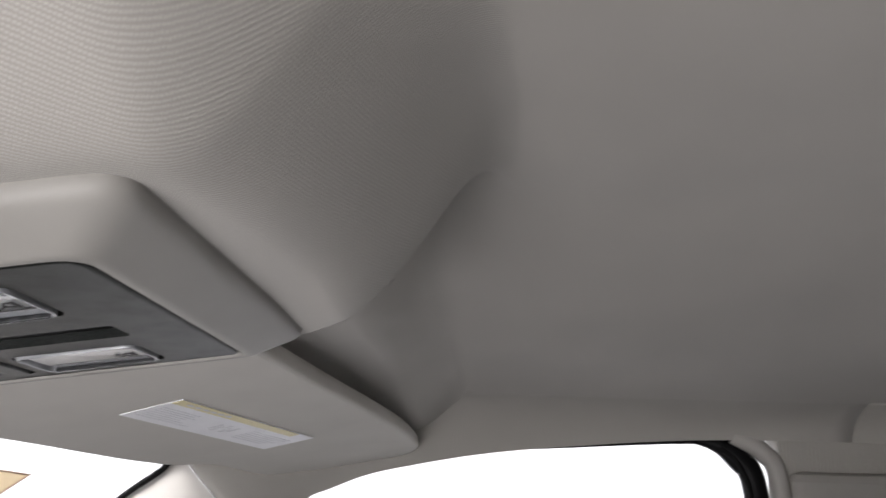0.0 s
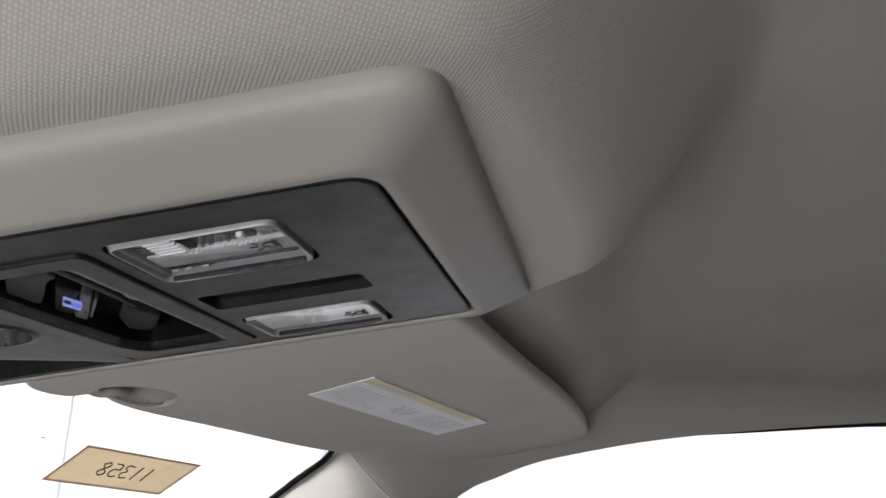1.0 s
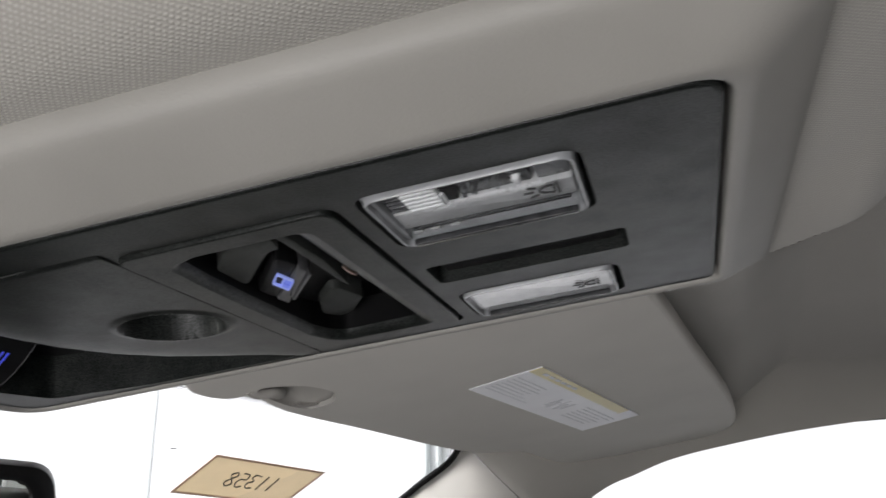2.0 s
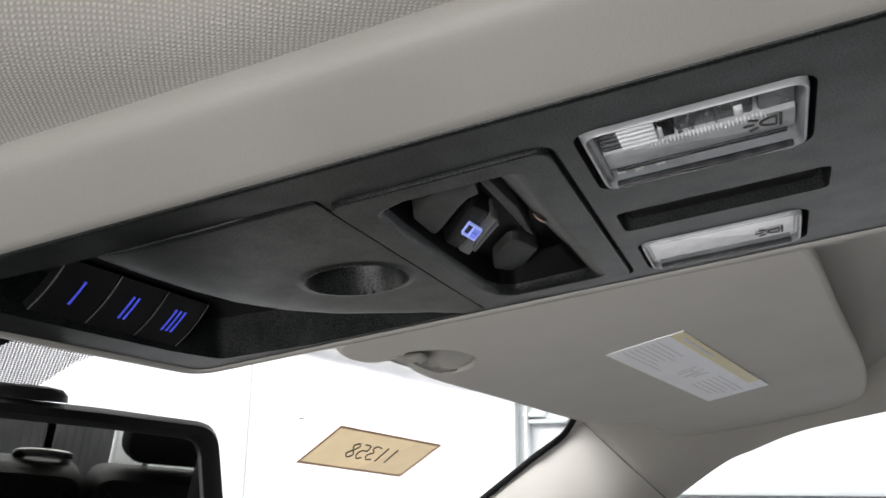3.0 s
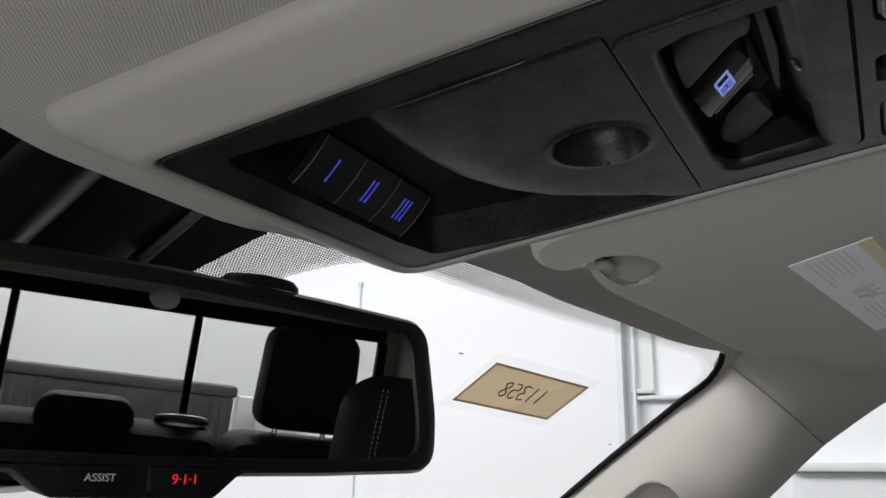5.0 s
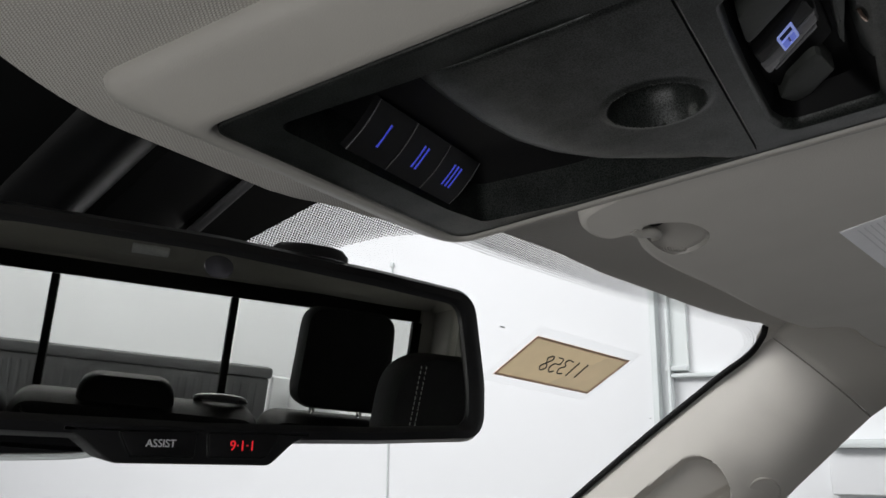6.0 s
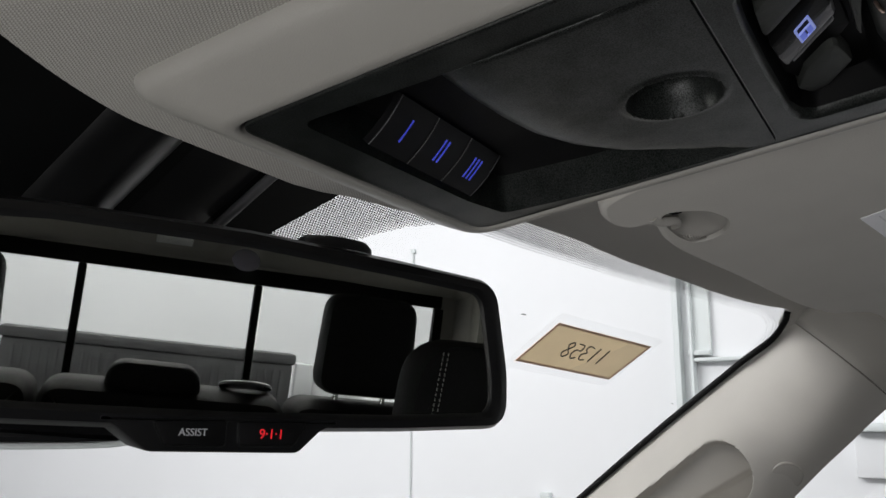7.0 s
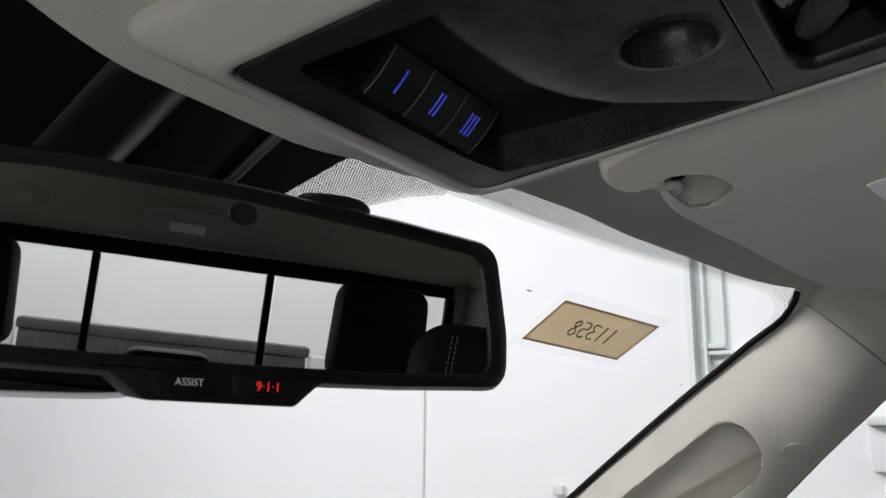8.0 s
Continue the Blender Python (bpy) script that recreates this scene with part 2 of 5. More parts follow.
def loft(rows, closed=False, cap=False):
    """A skin over rows of points of the same length; closed: each row is a ring. cap: True closes both ends, "end" the last alone."""
    bm = bmesh.new()
    vs = [[bm.verts.new(p) for p in row] for row in rows]
    n = len(rows[0])
    for a, b in zip(vs, vs[1:]):
        for i in range(n if closed else n - 1):
            j = (i + 1) % n
            bm.faces.new((a[i], a[j], b[j], b[i]))
    if cap is True:
        bm.faces.new(vs[0][::-1])
    if cap:
        bm.faces.new(vs[-1])
    return bm


def rounded(corners, radii, steps=5):
    """A 2D outline with rounded corners."""
    out = []
    n = len(corners)
    if not isinstance(radii, (list, tuple)):
        radii = [radii] * n
    for i in range(n):
        p, a, b = Vector(corners[i]), Vector(corners[i - 1]), Vector(corners[(i + 1) % n])
        da, db = (a - p).normalized(), (b - p).normalized()
        half = da.angle(db) / 2
        r = radii[i]
        if r <= 0:
            out += [p.copy()] * 1
            continue
        cut = min(r / math.tan(half), 0.48 * (a - p).length, 0.48 * (b - p).length)
        s, e = p + da * cut, p + db * cut
        for k in range(steps + 1):
            u = k / steps
            out.append((1 - u) ** 2 * s + 2 * u * (1 - u) * p + u * u * e)
    return out


def grown(outline, d):
    """The outline moved outwards by d (inwards: minus); counterclockwise or clockwise alike."""
    n = len(outline)
    area = sum(outline[i - 1].x * outline[i].y - outline[i].x * outline[i - 1].y for i in range(n))
    side = 1 if area > 0 else -1
    out = []
    for i in range(n):
        a, p, b = outline[i - 1], outline[i], outline[(i + 1) % n]
        t = (b - a).normalized()
        out.append(p + Vector((t.y, -t.x)) * d * side)
    return out


def ring3(outline, w):
    return [(p.x, p.y, w) for p in outline]


def slab(outline, w0, w1, edge=0.0):
    """A plate from w0 to w1 with its w0 side's rim rounded by edge."""
    rows = []
    s = 1 if w1 > w0 else -1
    if edge:
        rows.append(ring3(grown(outline, -edge), w0))
        rows.append(ring3(grown(outline, -0.3 * edge), w0 + s * 0.3 * edge))
        rows.append(ring3(outline, w0 + s * edge))
    else:
        rows.append(ring3(outline, w0))
    rows.append(ring3(outline, w1))
    return loft(rows, closed=True, cap=True)


def pierced(outer, holes, w, outer_skirt, hole_skirts):
    """A flat sheet at height w with holes through it; rims turned up by the skirts."""
    bm = bmesh.new()
    for loop, skirt in [(outer, outer_skirt)] + list(zip(holes, hole_skirts)):
        vs = [bm.verts.new((p.x, p.y, w)) for p in loop]
    bm.verts.ensure_lookup_table()
    flat = [v.co.copy() for v in bm.verts]
    loops, k = [], 0
    for loop in [outer] + list(holes):
        loops.append(flat[k : k + len(loop)])
        k += len(loop)
    for tri in tessellate_polygon(loops):
        bm.faces.new([bm.verts[i] for i in tri])
    at = 0
    for loop, skirt in [(outer, outer_skirt)] + list(zip(holes, hole_skirts)):
        vs = [bm.verts[at + i] for i in range(len(loop))]
        at += len(loop)
        if skirt:
            up = [bm.verts.new((v.co.x, v.co.y, w + skirt)) for v in vs]
            for i in range(len(vs)):
                bm.faces.new((vs[i - 1], vs[i], up[i], up[i - 1]))
            bm.verts.ensure_lookup_table()
    return bm


def box(x0, x1, y0, y1, z0, z1, edge=0.0):
    o = [Vector((x0, y0)), Vector((x1, y0)), Vector((x1, y1)), Vector((x0, y1))]
    if edge:
        o = rounded(o, edge, 3)
        return loft([ring3(grown(o, -edge), z0), ring3(grown(o, -edge * 0.3), z0 + edge * 0.3), ring3(o, z0 + edge), ring3(o, z1 - edge), ring3(grown(o, -edge * 0.3), z1 - edge * 0.3), ring3(grown(o, -edge), z1)], closed=True, cap=True)
    return loft([ring3(o, z0), ring3(o, z1)], closed=True, cap=True)


def tube(points, radius, sides=10, closed=False):
    """A round bar along a line of points; radius: one number, or one for each point."""
    pts = [Vector(p) for p in points]
    rows = []
    for i, p in enumerate(pts):
        a = pts[i - 1] if i or closed else p
        b = pts[(i + 1) % len(pts)] if i + 1 < len(pts) or closed else p
        t = (b - a).normalized()
        side = t.cross(Vector((0, 0, 1)))
        side = side.normalized() if side.length > 1e-4 else Vector((1, 0, 0))
        up = side.cross(t)
        r = radius[i] if isinstance(radius, (list, tuple)) else radius
        rows.append([p + r * (math.cos(k * math.tau / sides) * side + math.sin(k * math.tau / sides) * up) for k in range(sides)])
    if closed:
        rows.append(rows[0])
    return loft(rows, closed=True, cap=not closed)


def smooth_step(a, b, v):
    u = min(1.0, max(0.0, (v - a) / (b - a)))
    return u * u * (3 - 2 * u)


def curve_through(points, steps=6):
    """Catmull-Rom line through the points."""
    pts = [Vector(p) for p in points]
    pts = [2 * pts[0] - pts[1]] + pts + [2 * pts[-1] - pts[-2]]
    out = []
    for i in range(1, len(pts) - 2):
        a, b, c, d = pts[i - 1 : i + 3]
        for k in range(steps):
            u = k / steps
            out.append(0.5 * (2 * b + (c - a) * u + (2 * a - 5 * b + 4 * c - d) * u * u + (3 * b - a - 3 * c + d) * u**3))
    return out + [pts[-2]]


def bars(rects, w0, w1, m=None):
    """Several small flat bars (x0, x1, y0, y1) of one printed mark, in one mesh."""
    bm = bmesh.new()
    for x0, x1, y0, y1 in rects:
        vs = [bm.verts.new((x, y, w)) for w in (w0, w1) for x, y in ((x0, y0), (x1, y0), (x1, y1), (x0, y1))]
        for q in ((0, 1, 2, 3), (4, 5, 6, 7), (0, 1, 5, 4), (1, 2, 6, 5), (2, 3, 7, 6), (3, 0, 4, 7)):
            bm.faces.new([vs[i] for i in q])
    return bm


def lettering(name, text, size, mat, parent, m, label=""):
    """Flat raised lettering in the built-in font, as a mesh."""
    data = bpy.data.curves.new(name, "FONT")
    data.body, data.size, data.extrude, data.align_x, data.align_y = text, size, 0.00015, "CENTER", "CENTER"
    tmp = new("tmp", data)
    bpy.context.view_layer.update()
    mesh = bpy.data.meshes.new_from_object(tmp.evaluated_get(bpy.context.evaluated_depsgraph_get()))
    bpy.data.objects.remove(tmp)
    mesh.materials.clear()
    mesh.materials.append(mat)
    ob = new(name, mesh)
    ob.matrix_world = m
    ob.parent = parent
    return tagged(ob, label) if label else ob


# ---------- the windscreen's and the roof's shapes ----------
def screen(x, s):
    """A point of the windscreen: x across, s metres forward of its top line."""
    return Vector((x, 0.357 - 0.31 * x * x - 0.30 * x**4 + s, 1.596 - 0.58 * s))


def top_line(x):
    """How far behind the reference line the visible glass begins under the header."""
    return -0.055 + 0.012 * smooth_step(0.30, 0.46, abs(x)) + 0.026 * smooth_step(0.42, 0.66, abs(x)) + 0.028 * smooth_step(0.648, 0.672, abs(x))


def crease(y):
    """How far towards the passenger the pad behind the console reaches before it breaks off."""
    knots = ((-0.40, 0.165), (-0.30, 0.150), (-0.240, 0.128), (-0.2145, 0.1040), (-0.2086, 0.0900), (-0.200, 0.0838), (-0.1880, 0.0810), (-0.1745, 0.0808), (-0.1620, 0.0738), (-0.1490, 0.0710), (-0.1369, 0.0890), (-0.130, 0.0995), (-0.1247, 0.1100), (-0.118, 0.1180), (-0.110, 0.1200), (-0.095, 0.1160), (0.0, 0.116), (0.40, 0.120))

    def straight(y):
        for (a, u), (b, v) in zip(knots, knots[1:]):
            if y < b:
                return u + (v - u) * max(0.0, (y - a) / (b - a))
        return v

    return sum(straight(y + d) for d in (-0.006, -0.003, 0.0, 0.003, 0.006)) / 5


def roof(x, y):
    """Height of the headliner: low at the header, up to the roof behind it, with a pad round the console."""
    ax = abs(x)
    high = 1.737 - 0.066 * smooth_step(0.06, 0.66, ax) * (1 - 0.75 * smooth_step(-1.0, -1.42, y)) - 0.15 * smooth_step(-1.22, -1.50, y) - 0.012 * smooth_step(0.56, 0.70, ax) * (1 - smooth_step(-1.0, -1.42, y)) + 0.005 * smooth_step(0.105, 0.20, ax)
    front = 1.644 - 0.105 * y - 0.012 * ax - 0.016 * smooth_step(0.45, 0.64, ax) 
    front += (0.0133 - 0.0085 * smooth_step(0.38, 0.60, ax) - 0.0045 * smooth_step(0.56, 0.66, ax)) * smooth_step(0.0, 0.15, x)
    wall = smooth_step(-0.118, -0.185, y)
    front += 0.022 * (1 - smooth_step(-0.02, 0.18, y)) * (x < 0)
    side = front + (high - front) * wall
    pad = 1.6015 - 0.13 * y + 0.0165
    # the rise behind the pad bows forward towards the driver
    rise = smooth_step(-0.144, -0.234, y - 0.6 * max(0.0, 0.07 - max(x, -0.12)) ** 2)
    pad = pad + (high - pad) * rise
    w = 0.104 + 0.016 * smooth_step(-0.16, -0.06, y) + 0.075 * smooth_step(0.06, 0.18, y) if x < 0 else crease(y)
    if x > 0:
        # joint beside the console, and the lip along the crease behind it
        pad += 0.006 * smooth_step(0.0, 0.06, x) * (1 - smooth_step(0.114, 0.130, ax)) * smooth_step(-0.122, -0.085, y)
        pad -= 0.007 * smooth_step(w - 0.085, w, ax) * smooth_step(-0.104, -0.150, y) * smooth_step(-0.240, -0.190, y)
    return pad + (side - pad) * smooth_step(w, w + (0.005 + 0.055 * smooth_step(-0.19, -0.235, y) if x > 0 else 0.075), ax)


# ---------- structure: headliner ----------
bm = bmesh.new()
XS = [-0.668 + 0.006 * i for i in range(119)] + [0.046 + 0.0016 * i for i in range(66)] + [0.1516 + 0.006 * i for i in range(90)]
YS = [-1.50 + 0.0125 * j for j in range(98)] + [-0.275 + 0.0025 * j for j in range(76)]
NX = len(XS) - 1
rows = [[] for _ in range(len(YS) + 34)]
for x in XS:
    edge = screen(x, top_line(x)).y - 0.004
    if x > 0:
        edge = edge + (min(edge, 0.267 - 1.6 * max(0, x - 0.05) ** 1.7) - edge) * (1 - smooth_step(0.135, 0.185, x))
    else:
        edge = edge + (min(edge, 0.268 - 1.0 * max(0, abs(x) - 0.09) ** 1.5) - edge) * (1 - smooth_step(0.17, 0.23, abs(x)))
    line = YS + [YS[-1] + (edge - YS[-1]) * (k + 1) / 34 for k in range(34)]
    meet = screen(x, top_line(x) - 0.004).z - 0.003
    for row, y in zip(rows, line):
        z = roof(x, y)
        z += (meet - z) * smooth_step(edge - 0.045, edge, y) * smooth_step(0.17, 0.22, abs(x))
        row.append(bm.verts.new((x, y, z)))
for a, b in zip(rows, rows[1:]):
    for i in range(NX):
        c = (a[i].co + b[i + 1].co) / 2  # open above the console
        if abs(c.x) < 0.098 and -0.105 < c.y < 0.232:
            continue
        bm.faces.new((a[i], a[i + 1], b[i + 1], b[i]))
# the front edge rolls up to the glass
last = rows[-1]
for k in range(1, 5):
    u = k / 4
    nxt = []
    for i, v in enumerate(rows[-1]):
        x = v.co.x
        top = screen(x, top_line(x) - 0.004)
        nxt.append(bm.verts.new((x, v.co.y + (top.y - v.co.y) * u**1.5 + 0.004 * math.sin(u * math.pi), v.co.z + (top.z + 0.004 - v.co.z) * u)))
    for i in range(NX):
        bm.faces.new((last[i], last[i + 1], nxt[i + 1], nxt[i]))
    last = nxt
ceiling = part("ceiling", bm, CLOTH)
tagged(ceiling, "light grey-beige woven cloth headliner of a pickup cab", "headliner", kind="structure")
if sum(p.normal.z * p.area for p in ceiling.data.polygons) > 0:
    ceiling.data.flip_normals()
solid = ceiling.modifiers.new("thick", "SOLIDIFY")
solid.thickness, solid.offset = 0.006, -1

# ---------- structure: side rails and windscreen pillars ----------
LOWER = [(0.70, -0.62, 1.632), (0.70, -0.45, 1.630), (0.70, -0.30, 1.619), (0.70, -0.195, 1.607), (0.70, -0.109, 1.591), (0.70, -0.060, 1.579), (0.70, -0.020, 1.563), (0.70, 0.010, 1.550), (0.70, 0.0665, 1.5110)]
LOWER = curve_through(LOWER, 6)
UPPER = []
for k in range(len(LOWER)):
    y = -0.62 + 0.735 * min(1.0, k / (len(LOWER) - 6))
    UPPER.append(Vector((0.630, y, roof(0.630, y) + 0.0005)))
for k in range(1, 6):
    UPPER[k - 6] = Vector((0.630, 0.115, roof(0.630, 0.115) + 0.0005)).lerp(Vector((0.6712, 0.1563, 1.5985)), k / 5)
UPPER2 = [(0.672, 0.157, 1.598), (0.6845, 0.1785, 1.5775), (0.6935, 0.211, 1.5560), (0.7015, 0.238, 1.5400), (0.7195, 0.305, 1.4932), (0.738, 0.3825, 1.4370), (0.758, 0.4555, 1.383), (0.830, 0.700, 1.195)]
LOWER2 = [(0.70, 0.068, 1.5097), (0.70, 0.085, 1.4945), (0.70, 0.0985, 1.482), (0.70, 0.110, 1.471), (0.70, 0.150, 1.434), (0.70, 0.191, 1.393), (0.70, 0.240, 1.345), (0.72, 0.480, 1.090)]


def skin_between(upper, lower, bulge, sign, steps=4, across=14, flow=0):
    upper, lower = [Vector(p) for p in upper], [Vector(p) for p in lower]
    us, ls = (upper, lower) if steps == 1 else (curve_through(upper, steps), curve_through(lower, steps))
    rows = []
    for n, (u, l) in enumerate(zip(us, ls)):
        b = bulge[0] + (bulge[1] - bulge[0]) * smooth_step(0.6, 1.0, n / (len(us) - 1))
        mid = u.lerp(l, 0.60) + Vector((-b, -0.2 * b, -0.1 * b))
        if flow:
            mid = Vector((0.690, (u.y + l.y) / 2, u.z - 0.010)).lerp(mid, smooth_step(0.6, 1.0, n / (len(us) - 1)) if flow == 1 else 0)
        row = []
        for k in range(across + 1):
            v = k / across
            p = (1 - v) ** 2 * u + 2 * v * (1 - v) * mid + v * v * l
            row.append((p.x * sign, p.y, p.z))
        # turned edge into the window opening
        row.append(((l.x + 0.03) * sign, l.y + 0.002, l.z + 0.004))
        rows.append(row)
    return loft(rows)


def thicken(ob, by):
    """Gives a skin thickness on the side away from the cab."""
    if sum(p.normal.z * p.area for p in ob.data.polygons) > 0:
        ob.data.flip_normals()
    solid = ob.modifiers.new("thick", "SOLIDIFY")
    solid.thickness, solid.offset = by, -1


for sign, side in ((1, "passenger"), (-1, "driver")):
    rail = part("trim_rail_" + side, skin_between(UPPER, LOWER, (-0.020, 0.060), sign, 1, 20, 1), RAILCLOTH)
    tagged(rail, "grey-beige cloth-covered roof rail above the door window", "roof rail", kind="structure")
    thicken(rail, 0.004)


def flat_frame(origin, along, normal):
    """A pose with x along, z near the normal."""
    x = Vector(along).normalized()
    z = Vector(normal)
    z = (z - z.dot(x) * x).normalized()
    y = z.cross(x)
    return Matrix(((x.x, y.x, z.x, origin[0]), (x.y, y.y, z.y, origin[1]), (x.z, y.z, z.z, origin[2]), (0, 0, 0, 1)))


# the grab handle's hollow in the passenger pillar
MH = flat_frame((0.680, 0.238, 1.447), (0.207, 0.796, -0.574), (-0.95, 0.10, 0.05))


def pillar(sign):
    t = thing("windscreen_pillar_trim", Matrix.Identity(4), "beige moulded pillar trim beside the windscreen with grab handle", "pillar trim", "pillar trims")
    bm = skin_between(UPPER2, LOWER2, (0.062, 0.085), sign, 34, 110)
    back = MH.inverted()
    for v in bm.verts:
        if sign < 0:
            break
        p = back @ v.co
        inside = 0.037 - math.hypot(min(p.x - 0.014, 0), p.y - 0.006)
        if abs(p.z) < 0.04 and inside > 0:
            across = p.y + 0.1 * p.x
            deep = smooth_step(0, 0.005, inside) * (0.006 + 0.70 * max(0, across + 0.031) + 0.010 * smooth_step(0.012, 0.017, across))
            v.co -= MH.to_3x3() @ Vector((0, 0, deep))
    part("cover", bm, BEIGE, t)
    return t


joint = []
for k in range(13):
    v = k / 12
    u, l = Vector(UPPER2[0]), Vector(LOWER2[0])
    mid = u.lerp(l, 0.60) + Vector((-0.061, -0.0122, -0.0061))
    joint.append((1 - v) ** 2 * u + 2 * v * (1 - v) * mid + v * v * l + Vector((0.003, 0.0, 0.001)))
gap_ = part("trim_joint", tube(joint, 0.0010, 8), SEAM)
tagged(gap_, "dark joint between roof rail and pillar trim", "trim joint", kind="structure")
pillar_p = pillar(1)
pillar(-1)

# ---------- structure: windscreen ----------
rows = [[screen(-0.80 + 1.6 * i / 60, -0.045 + 0.80 * j / 24) for i in range(61)] for j in range(25)]
glass = part("window_1", loft(rows), GLASS)
glass.visible_shadow = False
tagged(glass, "clear curved windscreen with black dotted border", "windscreen", kind="structure")

# ---------- structure: shell that closes the cab ----------
def structure(name, bm, mat, label, category="wall"):
    ob = part(name, bm, mat, smooth=False)
    tagged(ob, label, category, kind="structure")
    return ob


structure("floor", box(-0.86, 0.86, -1.6, 1.1, 0.50, 0.55), BEDGREY, "dark carpeted cab floor", "floor")
structure("wall_passenger", box(0.78, 0.86, -1.6, 1.1, 0.55, 1.08), DOORBLACK, "black door panel below the side window")
structure("wall_driver", box(-0.86, -0.78, -1.6, 1.1, 0.55, 1.08), DOORBLACK, "black door panel below the side window")
structure("wall_front", box(-0.86, 0.86, 0.72, 1.10, 0.55, 1.04, 0.03), DOORBLACK, "black dashboard below the windscreen", "dashboard")
structure("roof_skin", box(-0.74, 0.74, -1.62, 0.20, 1.765, 1.78), BODYWHITE, "white painted steel roof skin over the headliner", "roof")


# ---------- structure: door frames, door pillars, rear wall ----------
# height and front end of the side glass behind the pillar trim
SIDE_GLASS = ((1.05, 0.54), (1.20, 0.40), (1.35, 0.26), (1.43, 0.18), (1.51, 0.09), (1.58, 0.0), (1.62, -0.12), (1.645, -0.34))
for sign, side in ((1, "passenger"), (-1, "driver")):
    back = [(0.636, y, roof(0.636, y) - 0.0006) for y in (-1.52, -1.20, -0.90, -0.62)]
    edge = [(0.70, -1.52, 1.570), (0.70, -1.20, 1.605), (0.70, -0.90, 1.625), (0.70, -0.62, 1.632)]
    rail = part("trim_rear_rail_" + side, skin_between(back, edge, (-0.016, -0.016), sign, flow=2), RAILCLOTH)
    tagged(rail, "grey-beige cloth-covered roof rail above the rear door", "roof rail", kind="structure")
    thicken(rail, 0.004)
    x0, x1 = sorted((0.695 * sign, 0.76 * sign))
    post = structure("trim_door_pillar_" + side, box(x0, x1, -0.80, -0.548, 0.55, 1.598, 0.012), BEIGE, "beige moulded trim of the door pillar", "pillar trim")
    x0, x1 = sorted((0.708 * sign, 0.76 * sign))
    structure("trim_door_pillar_top_" + side, box(x0, x1, -0.82, -0.540, 1.56, 1.66), CLOTH, "grey-beige cloth above the door pillar trim", "roof rail")
    x0, x1 = sorted((0.705 * sign, 0.78 * sign))
    structure("trim_rear_pillar_" + side, box(x0, x1, -1.55, -1.36, 0.55, 1.60, 0.012), BEIGE, "beige moulded trim of the rear pillar", "pillar trim")
    # black window seal: along the top and down the rear edge
    line = [(0.712, 0.45, 1.14)] + LOWER2[::-1][1:-1] + [tuple(p) for p in LOWER[::-6][:-1]]
    line = [(0.726 * sign, y, z + 0.0010 + 0.0065 * smooth_step(-0.36, -0.22, y)) for _, y, z in line]
    line += [(0.712 * sign, -0.481, 1.618), (0.712 * sign, -0.500, 1.592), (0.712 * sign, -0.507, 1.55), (0.712 * sign, -0.512, 1.40), (0.712 * sign, -0.515, 1.09)]
    seal = part("trim_window_seal_" + side, tube(curve_through(line, 4), 0.0035, 8), BLACK)
    tagged(seal, "black rubber window seal", "window seal", kind="structure")
    tail = [(0.722 * sign, -0.40, 1.6350), (0.722 * sign, -0.465, 1.630), (0.722 * sign, -0.497, 1.611), (0.722 * sign, -0.514, 1.575), (0.722 * sign, -0.522, 1.42), (0.722 * sign, -0.527, 1.09)]
    run = part("trim_door_frame_" + side, tube(curve_through(tail, 6), [0.002 + 0.012 * smooth_step(0, 12, k) for k in range(len(tail) * 6 - 5)], 10), DARKER)
    tagged(run, "black satin door window frame", "door frame", kind="structure")
    tail = [(0.708 * sign, y - 0.024, z + 0.008) for _, y, z in tail[1:]]
    lip = part("trim_door_lip_" + side, tube(curve_through(tail, 6), 0.011, 10), BEIGE)
    tagged(lip, "beige rounded weatherstrip beside the door frame", "weatherstrip", kind="structure")
    rear_pane = part("window_rear_" + side, loft([[(0.725 * sign, y, z) for y in (-1.40, -1.0, -0.60)] for z in (1.05, 1.35, 1.70)]), TINTED)
    rear_pane.visible_shadow = True
    tagged(rear_pane, "dark tinted rear door glass", "window", kind="structure")
    pane = part("window_side_" + side, loft([[(0.725 * sign, -0.56 + (end + 0.56) * k / 4, z) for k in range(5)] for z, end in SIDE_GLASS]), GLASS)
    pane.visible_shadow = False
    tagged(pane, "clear side window glass", "window", kind="structure")

structure("wall_rear_lower", box(-0.74, 0.74, -1.56, -1.50, 0.55, 1.215), BEIGE, "beige rear cab wall below the rear window")
structure("wall_rear_upper", box(-0.74, 0.74, -1.54, -1.49, 1.580, 1.74, 0.01), BEIGE, "beige trim above the rear window")
for sign in (1, -1):
    x0, x1 = sorted((0.665 * sign, 0.74 * sign))
    structure("wall_rear_side", box(x0, x1, -1.54, -1.49, 1.215, 1.60, 0.01), BEIGE, "beige trim beside the rear window")

rear_window = thing("rear_window", pose(0, -1.50, 1.40), "three-part rear cab window with black frame", "window")
tagged(rear_window, kind="structure")
part("window_frame", box(-0.665, 0.665, -0.012, 0.012, 0.144, 0.183, 0.004), BLACK, rear_window)
part("window_sill", box(-0.665, 0.665, -0.012, 0.012, -0.19, -0.168, 0.004), BLACK, rear_window)
for x in (-0.66, 0.66):
    part("side_frame", box(x - 0.012, x + 0.012, -0.011, 0.011, -0.168, 0.144, 0.003), BLACK, rear_window)
for x in (-0.218, 0.187):
    part("divider", box(x - 0.009, x + 0.009, -0.013, 0.013, -0.168, 0.144, 0.003), BLACK, rear_window)
